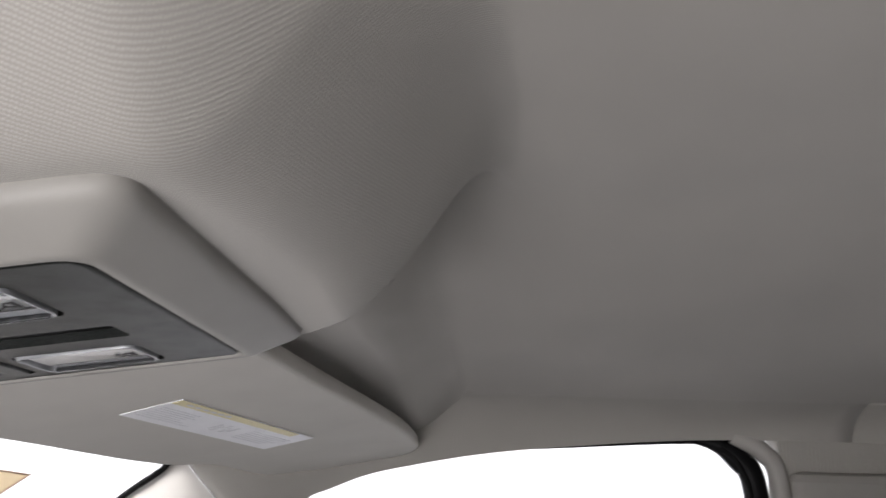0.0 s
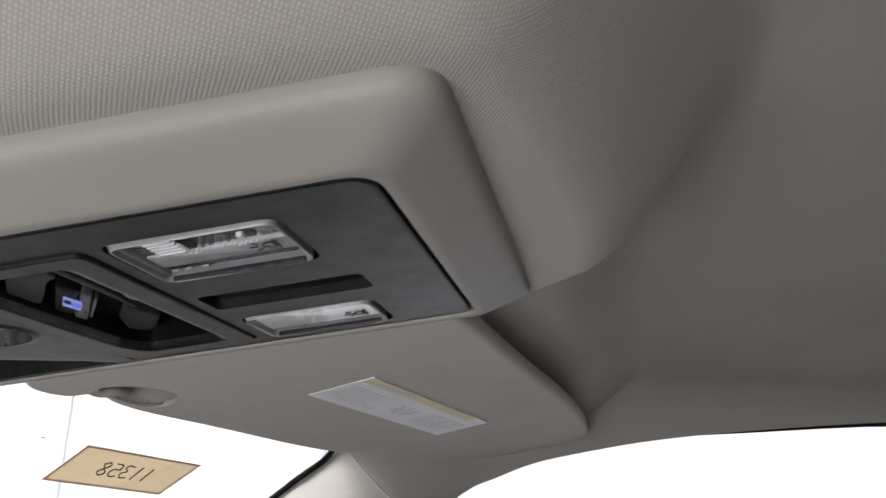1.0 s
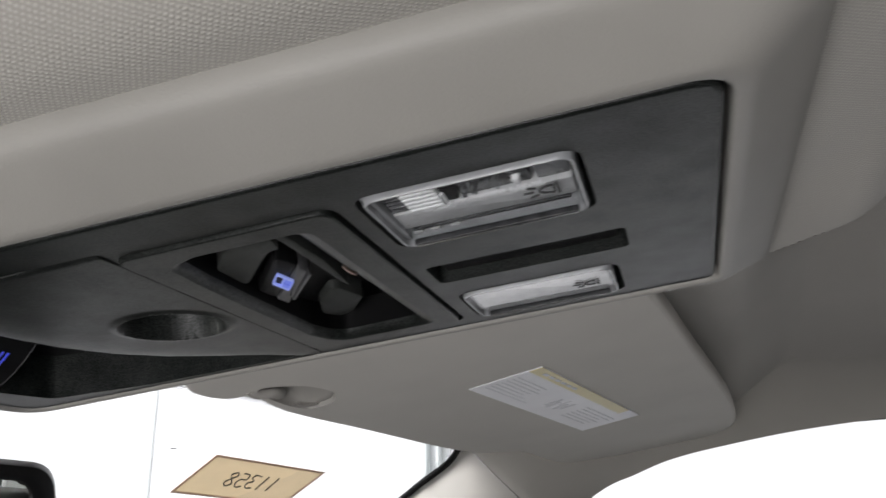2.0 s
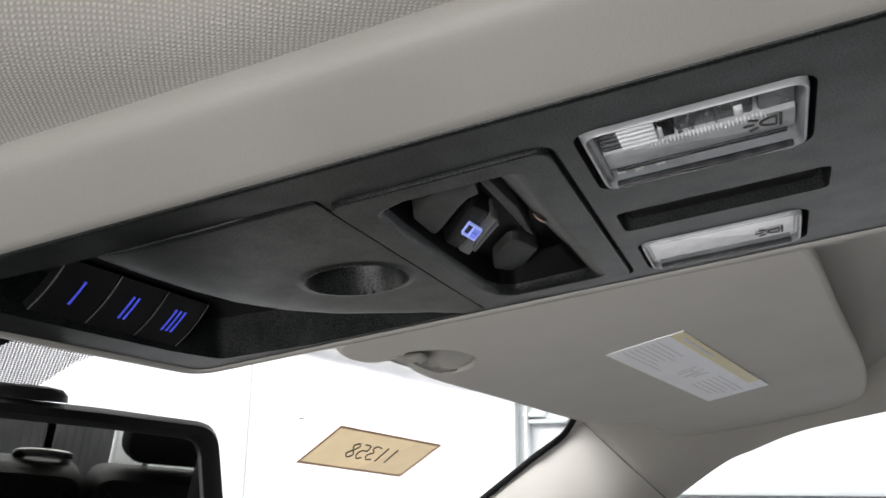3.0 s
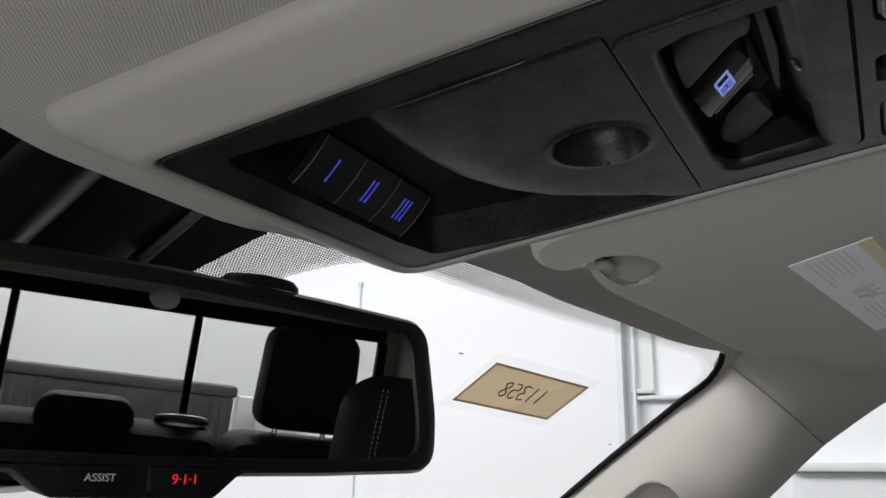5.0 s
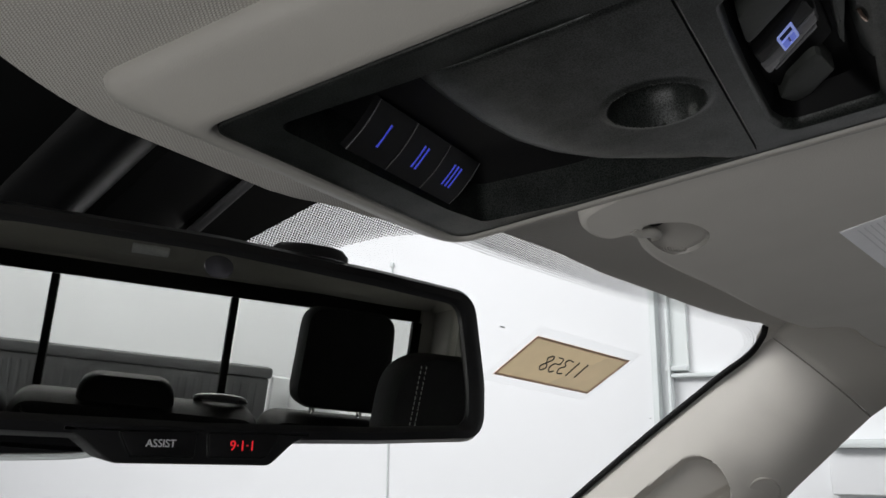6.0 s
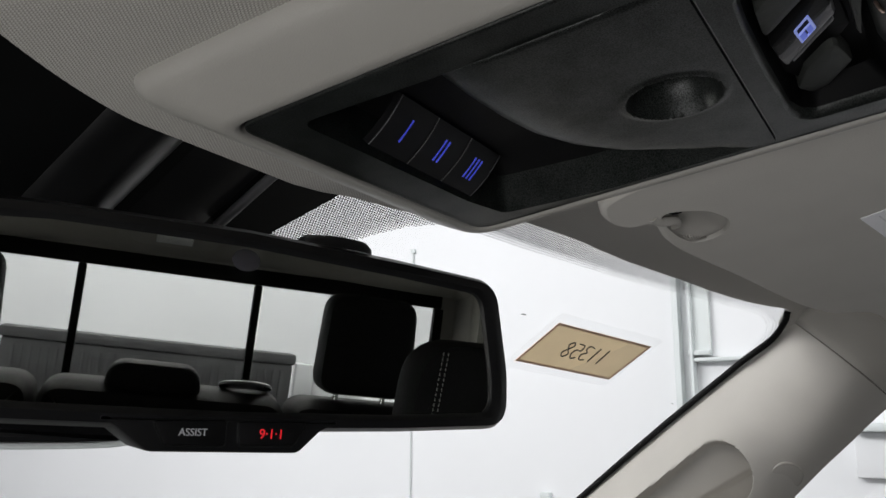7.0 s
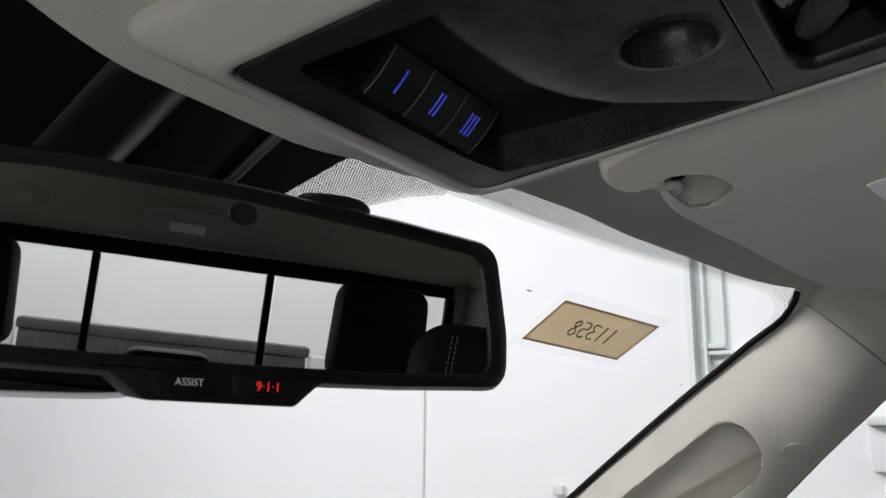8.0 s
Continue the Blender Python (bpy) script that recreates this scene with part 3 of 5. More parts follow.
for x0, x1 in ((-0.648, -0.227), (-0.209, 0.183), (0.201, 0.648)):
    p = part("pane", box(x0, x1, -0.002, 0.002, -0.168, 0.144), GLASS, rear_window)
    p.visible_shadow = False

# ---------- black print of the windscreen ----------
rows = []
for j in range(13):
    s = -0.050 + 0.125 * j / 12
    row = []
    for i in range(31):
        x = -0.44 + 0.55 * i / 30
        x = min(x, max(0.074, 0.079 + 0.40 * (0.015 - s)))
        p = screen(x, s)
        row.append(p + Vector((0, -0.003, -0.003)))
    rows.append(row)
frit = part("window_print", loft(rows), FRIT)
tagged(frit, "black opaque print band round the mirror mount on the windscreen", "windscreen print", kind="structure")


def print_edge(x):
    """Lower edge of the dotted zone."""
    knots = ((0.06, 0.05), (0.136, 0.05), (0.142, 0.004), (0.150, -0.007), (0.173, -0.025), (0.205, -0.038), (0.272, -0.037), (0.345, -0.035), (0.423, -0.030), (0.503, -0.024), (0.580, -0.016), (0.625, -0.006), (0.653, 0.010), (0.663, 0.026), (0.678, 0.052), (0.70, 0.09))
    for (a, u), (b, v) in zip(knots, knots[1:]):
        if x < b:
            return u + (v - u) * (x - a) / (b - a)
    return 0.09


PITCH = 0.00225
verts, faces = [], []


def dot(x, s, r):
    c = screen(x, s) + Vector((0, -0.0015, -0.002))
    n = len(verts)
    for k in range(8):
        a = k * math.tau / 8
        verts.append((c.x + r * math.cos(a), c.y + r * math.sin(a) * 0.86, c.z - 0.58 * r * math.sin(a) * 0.86))
    faces.append(tuple(range(n, n + 8)))


# mesh of dots beside the mirror mount
row = 0
s = -0.062
while s < 0.06:
    x = 0.068 + (PITCH / 2 if row % 2 else 0)
    while x < 0.198:
        lim = print_edge(x)
        lo = top_line(x) - 0.006
        if lo < s < lim:
            u = (lim - s) / max(0.004, min(0.05, lim - lo))
            dot(x, s, PITCH * (0.34 + 0.10 * min(1, u * 4)))
        x += PITCH
    s += PITCH * 0.75
    row += 1
# rows of dots along the header and round the upper corner, small at the clear side
EDGE = curve_through([(x, 1.156 * s, 0) for x, s in ((0.200, -0.0372), (0.2368, -0.0372), (0.2878, -0.0359), (0.3633, -0.0333), (0.4443, -0.0282), (0.5227, -0.0228), (0.5656, -0.0178), (0.6038, -0.0128), (0.6275, -0.0070), (0.6454, 0.0027), (0.6584, 0.0152), (0.6673, 0.0313), (0.6720, 0.0460), (0.6760, 0.0650))], 30)
PITCH = 0.0026
walked = 0.0
for a, b in zip(EDGE, EDGE[1:]):
    step = (b - a).length
    while walked < step:
        p = a.lerp(b, walked / step)
        t = (b - a).normalized()
        for n, size in enumerate((0.28, 0.34, 0.40) + (0.51,) * 9):
            q = p + Vector((t.y, -t.x, 0)) * (n + 0.4) * PITCH * 0.92
            if q.y / 1.156 > top_line(q.x) - 0.006 and q.x < 0.70:
                dot(q.x, q.y / 1.156, PITCH * size)
        walked += PITCH
    walked -= step
data = bpy.data.meshes.new("window_dots")
data.from_pydata(verts, [], faces)
data.materials.append(FRIT)
dots = tagged(new("window_dots", data), "fine black dots printed along the windscreen edge", "windscreen print", kind="stuff")
# black bonded edge down the pillar
line = [(0.653, 0.156, 1.604), (0.666, 0.162, 1.595), (0.679, 0.1785, 1.579), (0.6880, 0.211, 1.5588), (0.6965, 0.238, 1.5408), (0.715, 0.305, 1.4952), (0.7335, 0.3825, 1.4390), (0.7535, 0.4555, 1.385), (0.815, 0.69, 1.21)]
seal = part("trim_windscreen_seal", tube([p + Vector((-0.001, -0.001, -0.001)) for p in curve_through(line, 6)], 0.0035, 10), BLACK)
tagged(seal, "black rubber edge between windscreen and pillar trim", "window seal", kind="structure")

# ---------- overhead console ----------
TIP = math.atan(0.13)
MC = Matrix.Translation((0, 0, 1.6015)) @ Matrix.Rotation(-TIP, 4, "X")
console = thing("overhead_console", MC, "beige overhead console with dark switch panel, map lamps and three buttons", "overhead console")
V2 = lambda *p: [Vector(q) for q in p]  # noqa: E731
PANEL = rounded(V2((-0.0868, -0.0960), (0.0775, -0.0965), (0.0835, 0.2165), (-0.0885, 0.2215)), [0.010, 0.004, 0.010, 0.008], 6)
OUTER = rounded(V2((-0.1118, -0.1224), (0.1080, -0.1232), (0.1120, 0.2440), (-0.1180, 0.2470)), [0.016, 0.008, 0.026, 0.012], 6)


def between(a, b, u):
    return [p + (q - p) * u for p, q in zip(a, b)]


GAP = grown(PANEL, 0.0020)
rows = [ring3(GAP, 0.010), ring3(GAP, 0.0006)]
for u, w in ((0.025, -0.0006), (0.06, -0.0010), (0.17, -0.0007), (0.22, -0.0001), (0.38, 0.0022), (0.60, 0.0054), (0.80, 0.0083), (0.88, 0.0097), (0.94, 0.0114), (0.98, 0.0136), (1.0, 0.0175)):
    rows.append(ring3(between(GAP, OUTER, u), w))
rows.append(ring3(grown(OUTER, -0.003), 0.026))
part("bezel", loft(rows, closed=True), CONSOLE, console, "beige moulded surround")
part("housing", slab(grown(OUTER, -0.008), 0.040, 0.046), DARKER, console)
wall_rows = [ring3(grown(OUTER, -0.008), 0.018), ring3(grown(OUTER, -0.008), 0.042)]
part("housing_wall", loft(wall_rows, closed=True), DARKER, console)

LENS_A = rounded(V2((-0.0689, -0.0632), (-0.0256, -0.0632), (-0.0256, -0.0046), (-0.0689, -0.0046)), 0.0065, 5)
LENS_B = rounded(V2((0.0326, -0.0637), (0.0708, -0.0637), (0.0708, -0.0052), (0.0326, -0.0052)), 0.0065, 5)
SLOT = rounded(V2((-0.0035, -0.0690), (0.0165, -0.0690), (0.0165, -0.0045), (-0.0035, -0.0045)), 0.003, 4)
SWITCH = rounded(V2((-0.0675, 0.0005), (0.0705, 0.0005), (0.0725, 0.0652), (-0.0670, 0.0652)), 0.006, 5)
BIN = rounded(V2((-0.0714, 0.0660), (0.0775, 0.0660), (0.0780, 0.1500), (0.0700, 0.1955), (0.0400, 0.2000), (-0.0440, 0.2020), (-0.0760, 0.2030), (-0.0722, 0.1500)), [0.003, 0.006, 0.006, 0.006, 0.006, 0.006, 0.006, 0.0], 4)
part("switch_panel", pierced(PANEL, [LENS_A, LENS_B, SLOT, SWITCH, BIN], 0.0, 0.006, [0.012, 0.012, 0.011, 0.003, 0.020]), DARK, console, "dark grained plastic panel")
part("panel_rim", loft([ring3(grown(PANEL, -0.0014), -0.0002), ring3(grown(PANEL, -0.0005), -0.0002), ring3(grown(PANEL, 0.0001), 0.0003), ring3(grown(PANEL, 0.0003), 0.0009)], closed=True), DARK, console, "rounded edge of the dark panel")
part("panel_joint", loft([ring3(grown(PANEL, 0.0003), 0.0009), ring3(grown(PANEL, 0.0004), 0.0070), ring3(grown(PANEL, 0.0024), 0.0070)], closed=True), PIT, console, "black joint round the panel")
# slot floor and bar in a darker black that paints the slot's shade
part("slot_floor", slab(grown(SLOT, 0.0005), 0.0105, 0.012), DARKER, console)
part("slot_bar", slab(rounded(V2((0.004, -0.066), (0.0155, -0.066), (0.0155, -0.007), (0.004, -0.007)), 0.002, 3), 0.0035, 0.0105, 0.001), DARKER, console, "dark bar inside the slot")


def map_lamp(x0, x1, sign):
    y0, y1 = -0.0625, -0.0055

    def inset(d):
        return rounded(V2((x0 + d, y0 + d), (x1 - d, y0 + d), (x1 - d, y1 - d), (x0 + d, y1 - d)), max(0.0010, 0.006 - d), 5)

    part("lens_rim", loft([ring3(inset(0.0010), 0.004), ring3(inset(0.0011), -0.0003), ring3(inset(0.0015), -0.0011), ring3(inset(0.0021), -0.0010), ring3(inset(0.0027), 0.0008), ring3(inset(0.0030), 0.0080)], closed=True), CLEARGREY, console, "frosted clear lens rim")
    part("reflector", loft([ring3(inset(0.0028), 0.0060), ring3(inset(0.0045), 0.0080), ring3(inset(0.0070), 0.0084)], closed=True, cap="end"), LAMPGREY if sign < 0 else FROST, console, "bright lamp reflector", smooth=False)
    cx = (x0 + x1) / 2
    if sign < 0:
        # shade between the ribs, put in as a black plate
        part("rib_backing", box(x0 + 0.0040, cx - 0.0002, -0.0258, -0.0080, 0.0050, 0.0086, 0.0004), PIT, console, "black plate painting the shade behind the ribs")
        for k in range(7):
            x = cx - 0.0166 + 0.0026 * k
            part("rib", box(x - 0.00075, x + 0.00075, -0.0245, -0.0150, 0.0014, 0.0040, 0.0003), FROST, console)
            # the rib's fade into shade, as an end in darker material
            part("rib_shaded_end", box(x - 0.00060, x + 0.00060, -0.0150, -0.0098, 0.0024, 0.0044, 0.0003), LAMPGREY, console)
        ball = []
        for k in range(7):
            a = math.pi / 2 * k / 6
            ball.append([(cx + 0.0016 + 0.0034 * math.cos(a) * math.cos(q), -0.0190 + 0.0040 * math.cos(a) * math.sin(q), 0.0052 - 0.0034 * math.sin(a)) for q in [j * math.tau / 18 for j in range(18)]])
        part("bulb", loft(ball[:-1], closed=True, cap="end"), FROST, console, "bright round bulb end")
        a, b = cx - 0.0150, cx - 0.0005
        part("bulb_holder", box(cx - 0.0110, cx - 0.0022, -0.0290, -0.0252, 0.0018, 0.0085, 0.0005), PIT, console, "dark bulb holder")
        part("holder_clip", box(cx - 0.0090, cx - 0.0025, -0.0262, -0.0252, 0.0012, 0.0040, 0.0003), FROST, console)
        part("bulb_cover", box(a, b, -0.0490, -0.0290, 0.0030, 0.0085, 0.0012), SMOKE, console, "smoky inner lamp shade")
        # glints on the smoky shade, put in as random grey bars
        random.seed(11)
        sparks = []
        for k in range(34):
            x, y = random.uniform(a + 0.002, b - 0.001), random.uniform(-0.0480, -0.0300)
            w, h = random.uniform(0.00012, 0.0005), random.uniform(0.00012, 0.0004)
            sparks.append((x - w, x + w, y - h, y + h))
        part("lens_glints", bars(sparks, 0.0022, 0.0031), LENSGREY, console, "small grey bars painted in as glints", smooth=False)
        part("lamp_post", box(cx - 0.0075, cx - 0.0035, -0.0462, -0.0440, 0.0014, 0.0085, 0.0006), FROST, console, "white moulded post")
        part("end_rim", box(x0 + 0.0030, x1 - 0.0030, -0.0094, -0.0062, 0.0006, 0.0060, 0.0008), CLEARGREY, console, "thick clear end of the lens")
        random.seed(int(cx * 1e4) + 5000)
        grains = []
        for k in range(30):
            y = -0.0225 - 0.0010 * k
            w = random.uniform(0.0003, 0.0007)
            x = cx - sign * 0.0012 + random.uniform(-0.0005, 0.0005)
            grains.append((x - w, x + w, y - 0.0002, y + 0.0002))
        part("end_plate", box(a, b, -0.0590, -0.0500, 0.0030, 0.0085, 0.0008), LENSGREY, console, "clear end of the lamp")
        part("prism_row", bars(grains, 0.0014, 0.0030), FROST, console, "row of tiny moulded prisms", smooth=False)
        part("lens_pins", bars([(x1 - 0.0060, x1 - 0.0048, y - 0.0012, y + 0.0012) for y in (-0.012, -0.017, -0.023)], 0.0016, 0.0030), MILK, console, smooth=False)
        part("inner_trim", box(x1 - 0.0082, x1 - 0.0064, -0.0570, -0.0110, 0.0018, 0.0080, 0.0004), SMOKE, console, "dark inner trim strip")
        part("diffuser_plate", box(cx + 0.0008, x1 - 0.0085, -0.0590, -0.0090, 0.0022, 0.0080, 0.0006), MILK, console, "white frosted half of the lamp")
    else:
        part("diffuser_plate", box(x0 + 0.0032, x1 - 0.0085, -0.0590, -0.0090, 0.0009, 0.0080, 0.0005), FROST, console, "white frosted lamp diffuser")
        part("inner_trim", box(x1 - 0.0082, x1 - 0.0034, -0.0590, -0.0090, 0.0026, 0.0080, 0.0005), SMOKE, console, "dark inner trim strip")
    part("rim_shade", box(x1 - 0.0040, x1 - 0.0016, -0.0580, -0.0100, -0.0014, 0.0005, 0.0004), SMOKE, console, "dark edge line of the lens")
    bm = bmesh.new()
    bm.faces.new([bm.verts.new(p) for p in ring3(inset(0.0025), 0.0004)])
    bm.normal_update()
    for f in bm.faces:
        if f.normal.z > 0:
            f.normal_flip()
    cover = part("lens", bm, LENSGLASS if sign < 0 else LENSGLOSS, console, "clear lens", smooth=False, turn=False)
    cover.visible_shadow = False
    # printed lamp sign: half-round bulb on a foot, with rays
    bm = bmesh.new()
    bx, by = cx + 0.0005, -0.0520

    def stroke(ax, ay, ex, ey, half=0.0003):
        a, b = Vector((ax, ay, 0)), Vector((ex, ey, 0))
        t = (b - a).normalized()
        n = Vector((t.y, -t.x, 0)) * half
        vs = [bm.verts.new((q.x, q.y, w)) for w in (-0.0002, 0.0002) for q in (a + n, b + n, b - n, a - n)]
        for q in ((0, 1, 2, 3), (7, 6, 5, 4), (0, 1, 5, 4), (1, 2, 6, 5), (2, 3, 7, 6), (3, 0, 4, 7)):
            bm.faces.new([vs[i] for i in q])

    stroke(bx - 0.0045, by - 0.0035, bx + 0.0045, by - 0.0035, 0.0005)
    arc = [(bx + 0.0032 * math.cos(a), by - 0.0022 + 0.0050 * math.sin(a)) for a in [math.pi * k / 8 for k in range(9)]]
    for a, b in zip(arc, arc[1:]):
        stroke(*a, *b, 0.0004)
    stroke(*arc[0], *arc[-1], 0.0003)
    for dx, dy in ((0, 1), (0.7, 0.8), (-0.7, 0.8)):
        stroke(bx + dx * 0.0040, by - 0.001 + dy * 0.0055, bx + dx * 0.0060, by - 0.001 + dy * 0.0090, 0.0004)
    bmesh.ops.scale(bm, vec=(0.8, 0.8, 1), space=Matrix.Translation((-bx, -by, 0)), verts=bm.verts)
    part("lamp_sign", bm, DARKPRINT, console, "dark printed lamp symbol", smooth=False)


map_lamp(-0.0685, -0.0265, -1)
map_lamp(0.0330, 0.0700, 1)

# switch module: framed opening, hollow sides and a rocker
RIM9 = V2((-0.0535, 0.0565), (-0.0575, 0.0460), (-0.0575, 0.0112), (0.0622, 0.0108), (0.0628, 0.0495), (0.0565, 0.0545), (0.0450, 0.0572), (0.0, 0.0578), (-0.0350, 0.0575))
WELL9 = V2((-0.0490, 0.0520), (-0.0530, 0.0430), (-0.0530, 0.0240), (0.0520, 0.0235), (0.0560, 0.0450), (0.0500, 0.0495), (0.0420, 0.0520), (0.0, 0.0530), (-0.0300, 0.0530))
OPEN = rounded(RIM9, [0.006, 0.006, 0.005, 0.004, 0.006, 0.006, 0.010, 0.03, 0.03], 5)
WELL = rounded(WELL9, [0.006, 0.006, 0.005, 0.004, 0.006, 0.006, 0.010, 0.03, 0.03], 5)
PLATE = rounded(V2((-0.0662, 0.0020), (0.0690, 0.0020), (0.0705, 0.0659), (-0.0656, 0.0659)), 0.0055, 5)
part("switch_frame", pierced(grown(PLATE, -0.0007), [OPEN], -0.0010, 0.0, [0.0]), DARK, console, "dark framed opening of the rear window switch")
part("frame_joint", loft([ring3(PLATE, 0.0020), ring3(grown(SWITCH, 0.0003), 0.0020)], closed=True), PIT, console, "black joint round the switch frame")
part("frame_rim", loft([ring3(grown(PLATE, -0.0007), -0.0010), ring3(grown(PLATE, -0.0002), -0.0007), ring3(PLATE, 0.0), ring3(PLATE, 0.0050)], closed=True), DARK, console, "rounded edge of the switch frame")
part("switch_well", loft([ring3(OPEN, -0.0010), ring3(between(OPEN, WELL, 0.15), -0.0006), ring3(between(OPEN, WELL, 0.32), 0.0006), ring3(between(OPEN, WELL, 0.45), 0.0026)], closed=True), DARK, console, "rounded lip round the switch")
# wall and floor are near-black: the well's shade is in their colour
part("well_wall", loft([ring3(between(OPEN, WELL, 0.45), 0.0026), ring3(between(OPEN, WELL, 0.80), 0.0084), ring3(WELL, 0.0130)], closed=True), PIT, console, "wall of the switch hollow, shade painted in as near-black")
part("well_floor", slab(grown(WELL, 0.0005), 0.0128, 0.0140), PIT, console)


def sloped(outline, w_of, base, edge):
    """A block over an outline whose face follows w_of(x, y), with a softened rim."""
    rim = grown(outline, -edge)
    core = between(rim, [sum(rim, Vector((0, 0))) / len(rim)] * len(rim), 0.5)
    rows = [[(p.x, p.y, base) for p in outline], [(p.x, p.y, w_of(p.x, p.y) + edge) for p in outline], [(p.x, p.y, w_of(p.x, p.y) + 0.25 * edge) for p in grown(outline, -0.35 * edge)], [(p.x, p.y, w_of(p.x, p.y)) for p in rim], [(p.x, p.y, w_of(p.x, p.y) - 0.0002) for p in core]]
    return loft(rows, closed=True, cap="end")


BODY = rounded(V2((-0.0040, 0.0560), (-0.0230, 0.0420), (-0.0360, 0.0300), (0.0090, 0.0275), (0.0450, 0.0480), (0.0300, 0.0540)), 0.003, 4)
part("rocker_body", sloped(BODY, lambda x, y: 0.0095, 0.0128, 0.0010), PIT, console, "black rocker body")
# rocker: two cheeks, a raised tongue with the sign, a rounded lip, a grip line and a thin wall
CHEEK_A = rounded(V2((-0.0325, 0.0528), (-0.0455, 0.0435), (-0.0500, 0.0370), (-0.0490, 0.0268), (-0.0389, 0.0288), (-0.0377, 0.0325), (-0.0334, 0.0366), (-0.0114, 0.0538)), [0.004, 0.006, 0.004, 0.003, 0.002, 0.003, 0.003, 0.002], 4)
part("rocker_cheek", sloped(CHEEK_A, lambda x, y: 0.0030 + 0.02 * (x + 0.05), 0.0128, 0.0008), CHEEK, console, "grained cheek of the rocker")
CHEEK_B = rounded(V2((0.0121, 0.0338), (0.0329, 0.0295), (0.0490, 0.0400), (0.0525, 0.0465), (0.0440, 0.0510), (0.0281, 0.0457)), 0.003, 4)
part("rocker_cheek", sloped(CHEEK_B, lambda x, y: 0.0060, 0.0128, 0.0014), CHEEK, console, "smooth cheek of the rocker")
TONGUE = rounded(V2((-0.0050, 0.0530), (0.0062, 0.0521), (-0.0213, 0.0311), (-0.0330, 0.0335)), 0.0020, 4)
part("rocker_tongue", sloped(TONGUE, lambda x, y: 0.0034, 0.0100, 0.0014), DARKER, console, "satin black rocker tongue")
# lit side of the tongue: its light is painted in as grey
LIP = rounded(V2((0.0062, 0.0521), (0.0146, 0.0510), (-0.0145, 0.0307), (-0.0213, 0.0311)), 0.0020, 4)
part("rocker_lip", sloped(LIP, lambda x, y: 0.0030, 0.0100, 0.0016), MIDGREY, console, "rounded tongue edge, painted grey where it is lit")
GRIP = rounded(V2((0.0108, 0.0482), (0.0128, 0.0482), (-0.0094, 0.0319), (-0.0114, 0.0319)), 0.0006, 3)
part("rocker_grip_line", sloped(GRIP, lambda x, y: 0.0036, 0.0100, 0.0003), MIDGREY, console, "thin grey grip line")
FENCE = rounded(V2((-0.0507, 0.0260), (-0.0509, 0.0232), (-0.0214, 0.0224), (0.0078, 0.0252), (0.0028, 0.0262), (-0.0288, 0.0259)), 0.0008, 3)
part("rocker_wall", sloped(FENCE, lambda x, y: 0.0034, 0.0128, 0.0005), CHEEK, console, "thin wall beside the rocker")
ramp = [[(-0.0565, 0.0125, 0.0001), (-0.0300, 0.0123, 0.0001), (0.0, 0.0121, 0.0001), (0.0300, 0.0119, 0.0002), (0.0600, 0.0118, 0.0004)]]
for u, w in ((0.35, 0.0012), (0.7, 0.0034), (0.92, 0.0056), (1.0, 0.0068), (1.02, 0.0130)):
    foot = ((-0.0530, 0.0216), (-0.0300, 0.0216), (-0.0050, 0.0212), (0.0180, 0.0202), (0.0590, 0.0130))
    ramp.append([(x + (fx - x) * u, y + (fy - y) * u, w) for (x, y, _), (fx, fy) in zip(ramp[0], foot)])
part("switch_ramp", loft(ramp), DARK, console, "hollowed ramp beside the rocker")
part("contact", tube([(-0.0128, 0.0192, 0.0036), (-0.0110, 0.0188, 0.0027), (-0.0085, 0.0181, 0.0022), (-0.0066, 0.0176, 0.0022)], 0.0006, 8), COPPER, console, "small copper contact")
# blue window sign on the tongue
MS = Matrix.Translation((-0.0116, 0.0409, 0.00265)) @ Matrix(((0.70, 1.55, 0, 0), (-0.082, 1.10, 0, 0), (0, 0, 1, 0), (0, 0, 0, 1)))
sign_fill = bars([(0.0004, 0.0062, -0.0020, -0.0003), (0.0004, 0.0062, 0.0003, 0.0020)], -0.0002, 0.0005)
sign_fill.transform(MS)
sign_bm = bars([(-0.0070, -0.0063, -0.0024, 0.0024), (0.0063, 0.0070, -0.0024, 0.0024), (-0.0066, 0.0066, 0.0020, 0.0026), (-0.0066, 0.0066, -0.0026, -0.0020), (-0.0006, -0.0001, -0.0024, 0.0024)], -0.0003, 0.0005)
sign_bm.transform(MS)
part("window_sign", sign_bm, ICE, console, "blue backlit window symbol", smooth=False)
part("sign_fill", sign_fill, MIDBLUE, console, "dimmer blue half of the window symbol", smooth=False)

# bin door with a thumb hollow
HINGE, FRONT = 0.0667, V2((-0.0724, 0.1535), (-0.0600, 0.1560), (-0.0400, 0.1565), (-0.0150, 0.1555), (0.0050, 0.1530), (0.0250, 0.1460), (0.0420, 0.1350), (0.0550, 0.1210), (0.0640, 0.1110), (0.0720, 0.0985), (0.0768, 0.0800), (0.0772, 0.0700))


def front_edge(x):
    """How far forward the bin door reaches."""
    for a, b in zip(FRONT, FRONT[1:]):
        if x <= b.x:
            return a.y + (b.y - a.y) * (x - a.x) / (b.x - a.x)
    return FRONT[-1].y


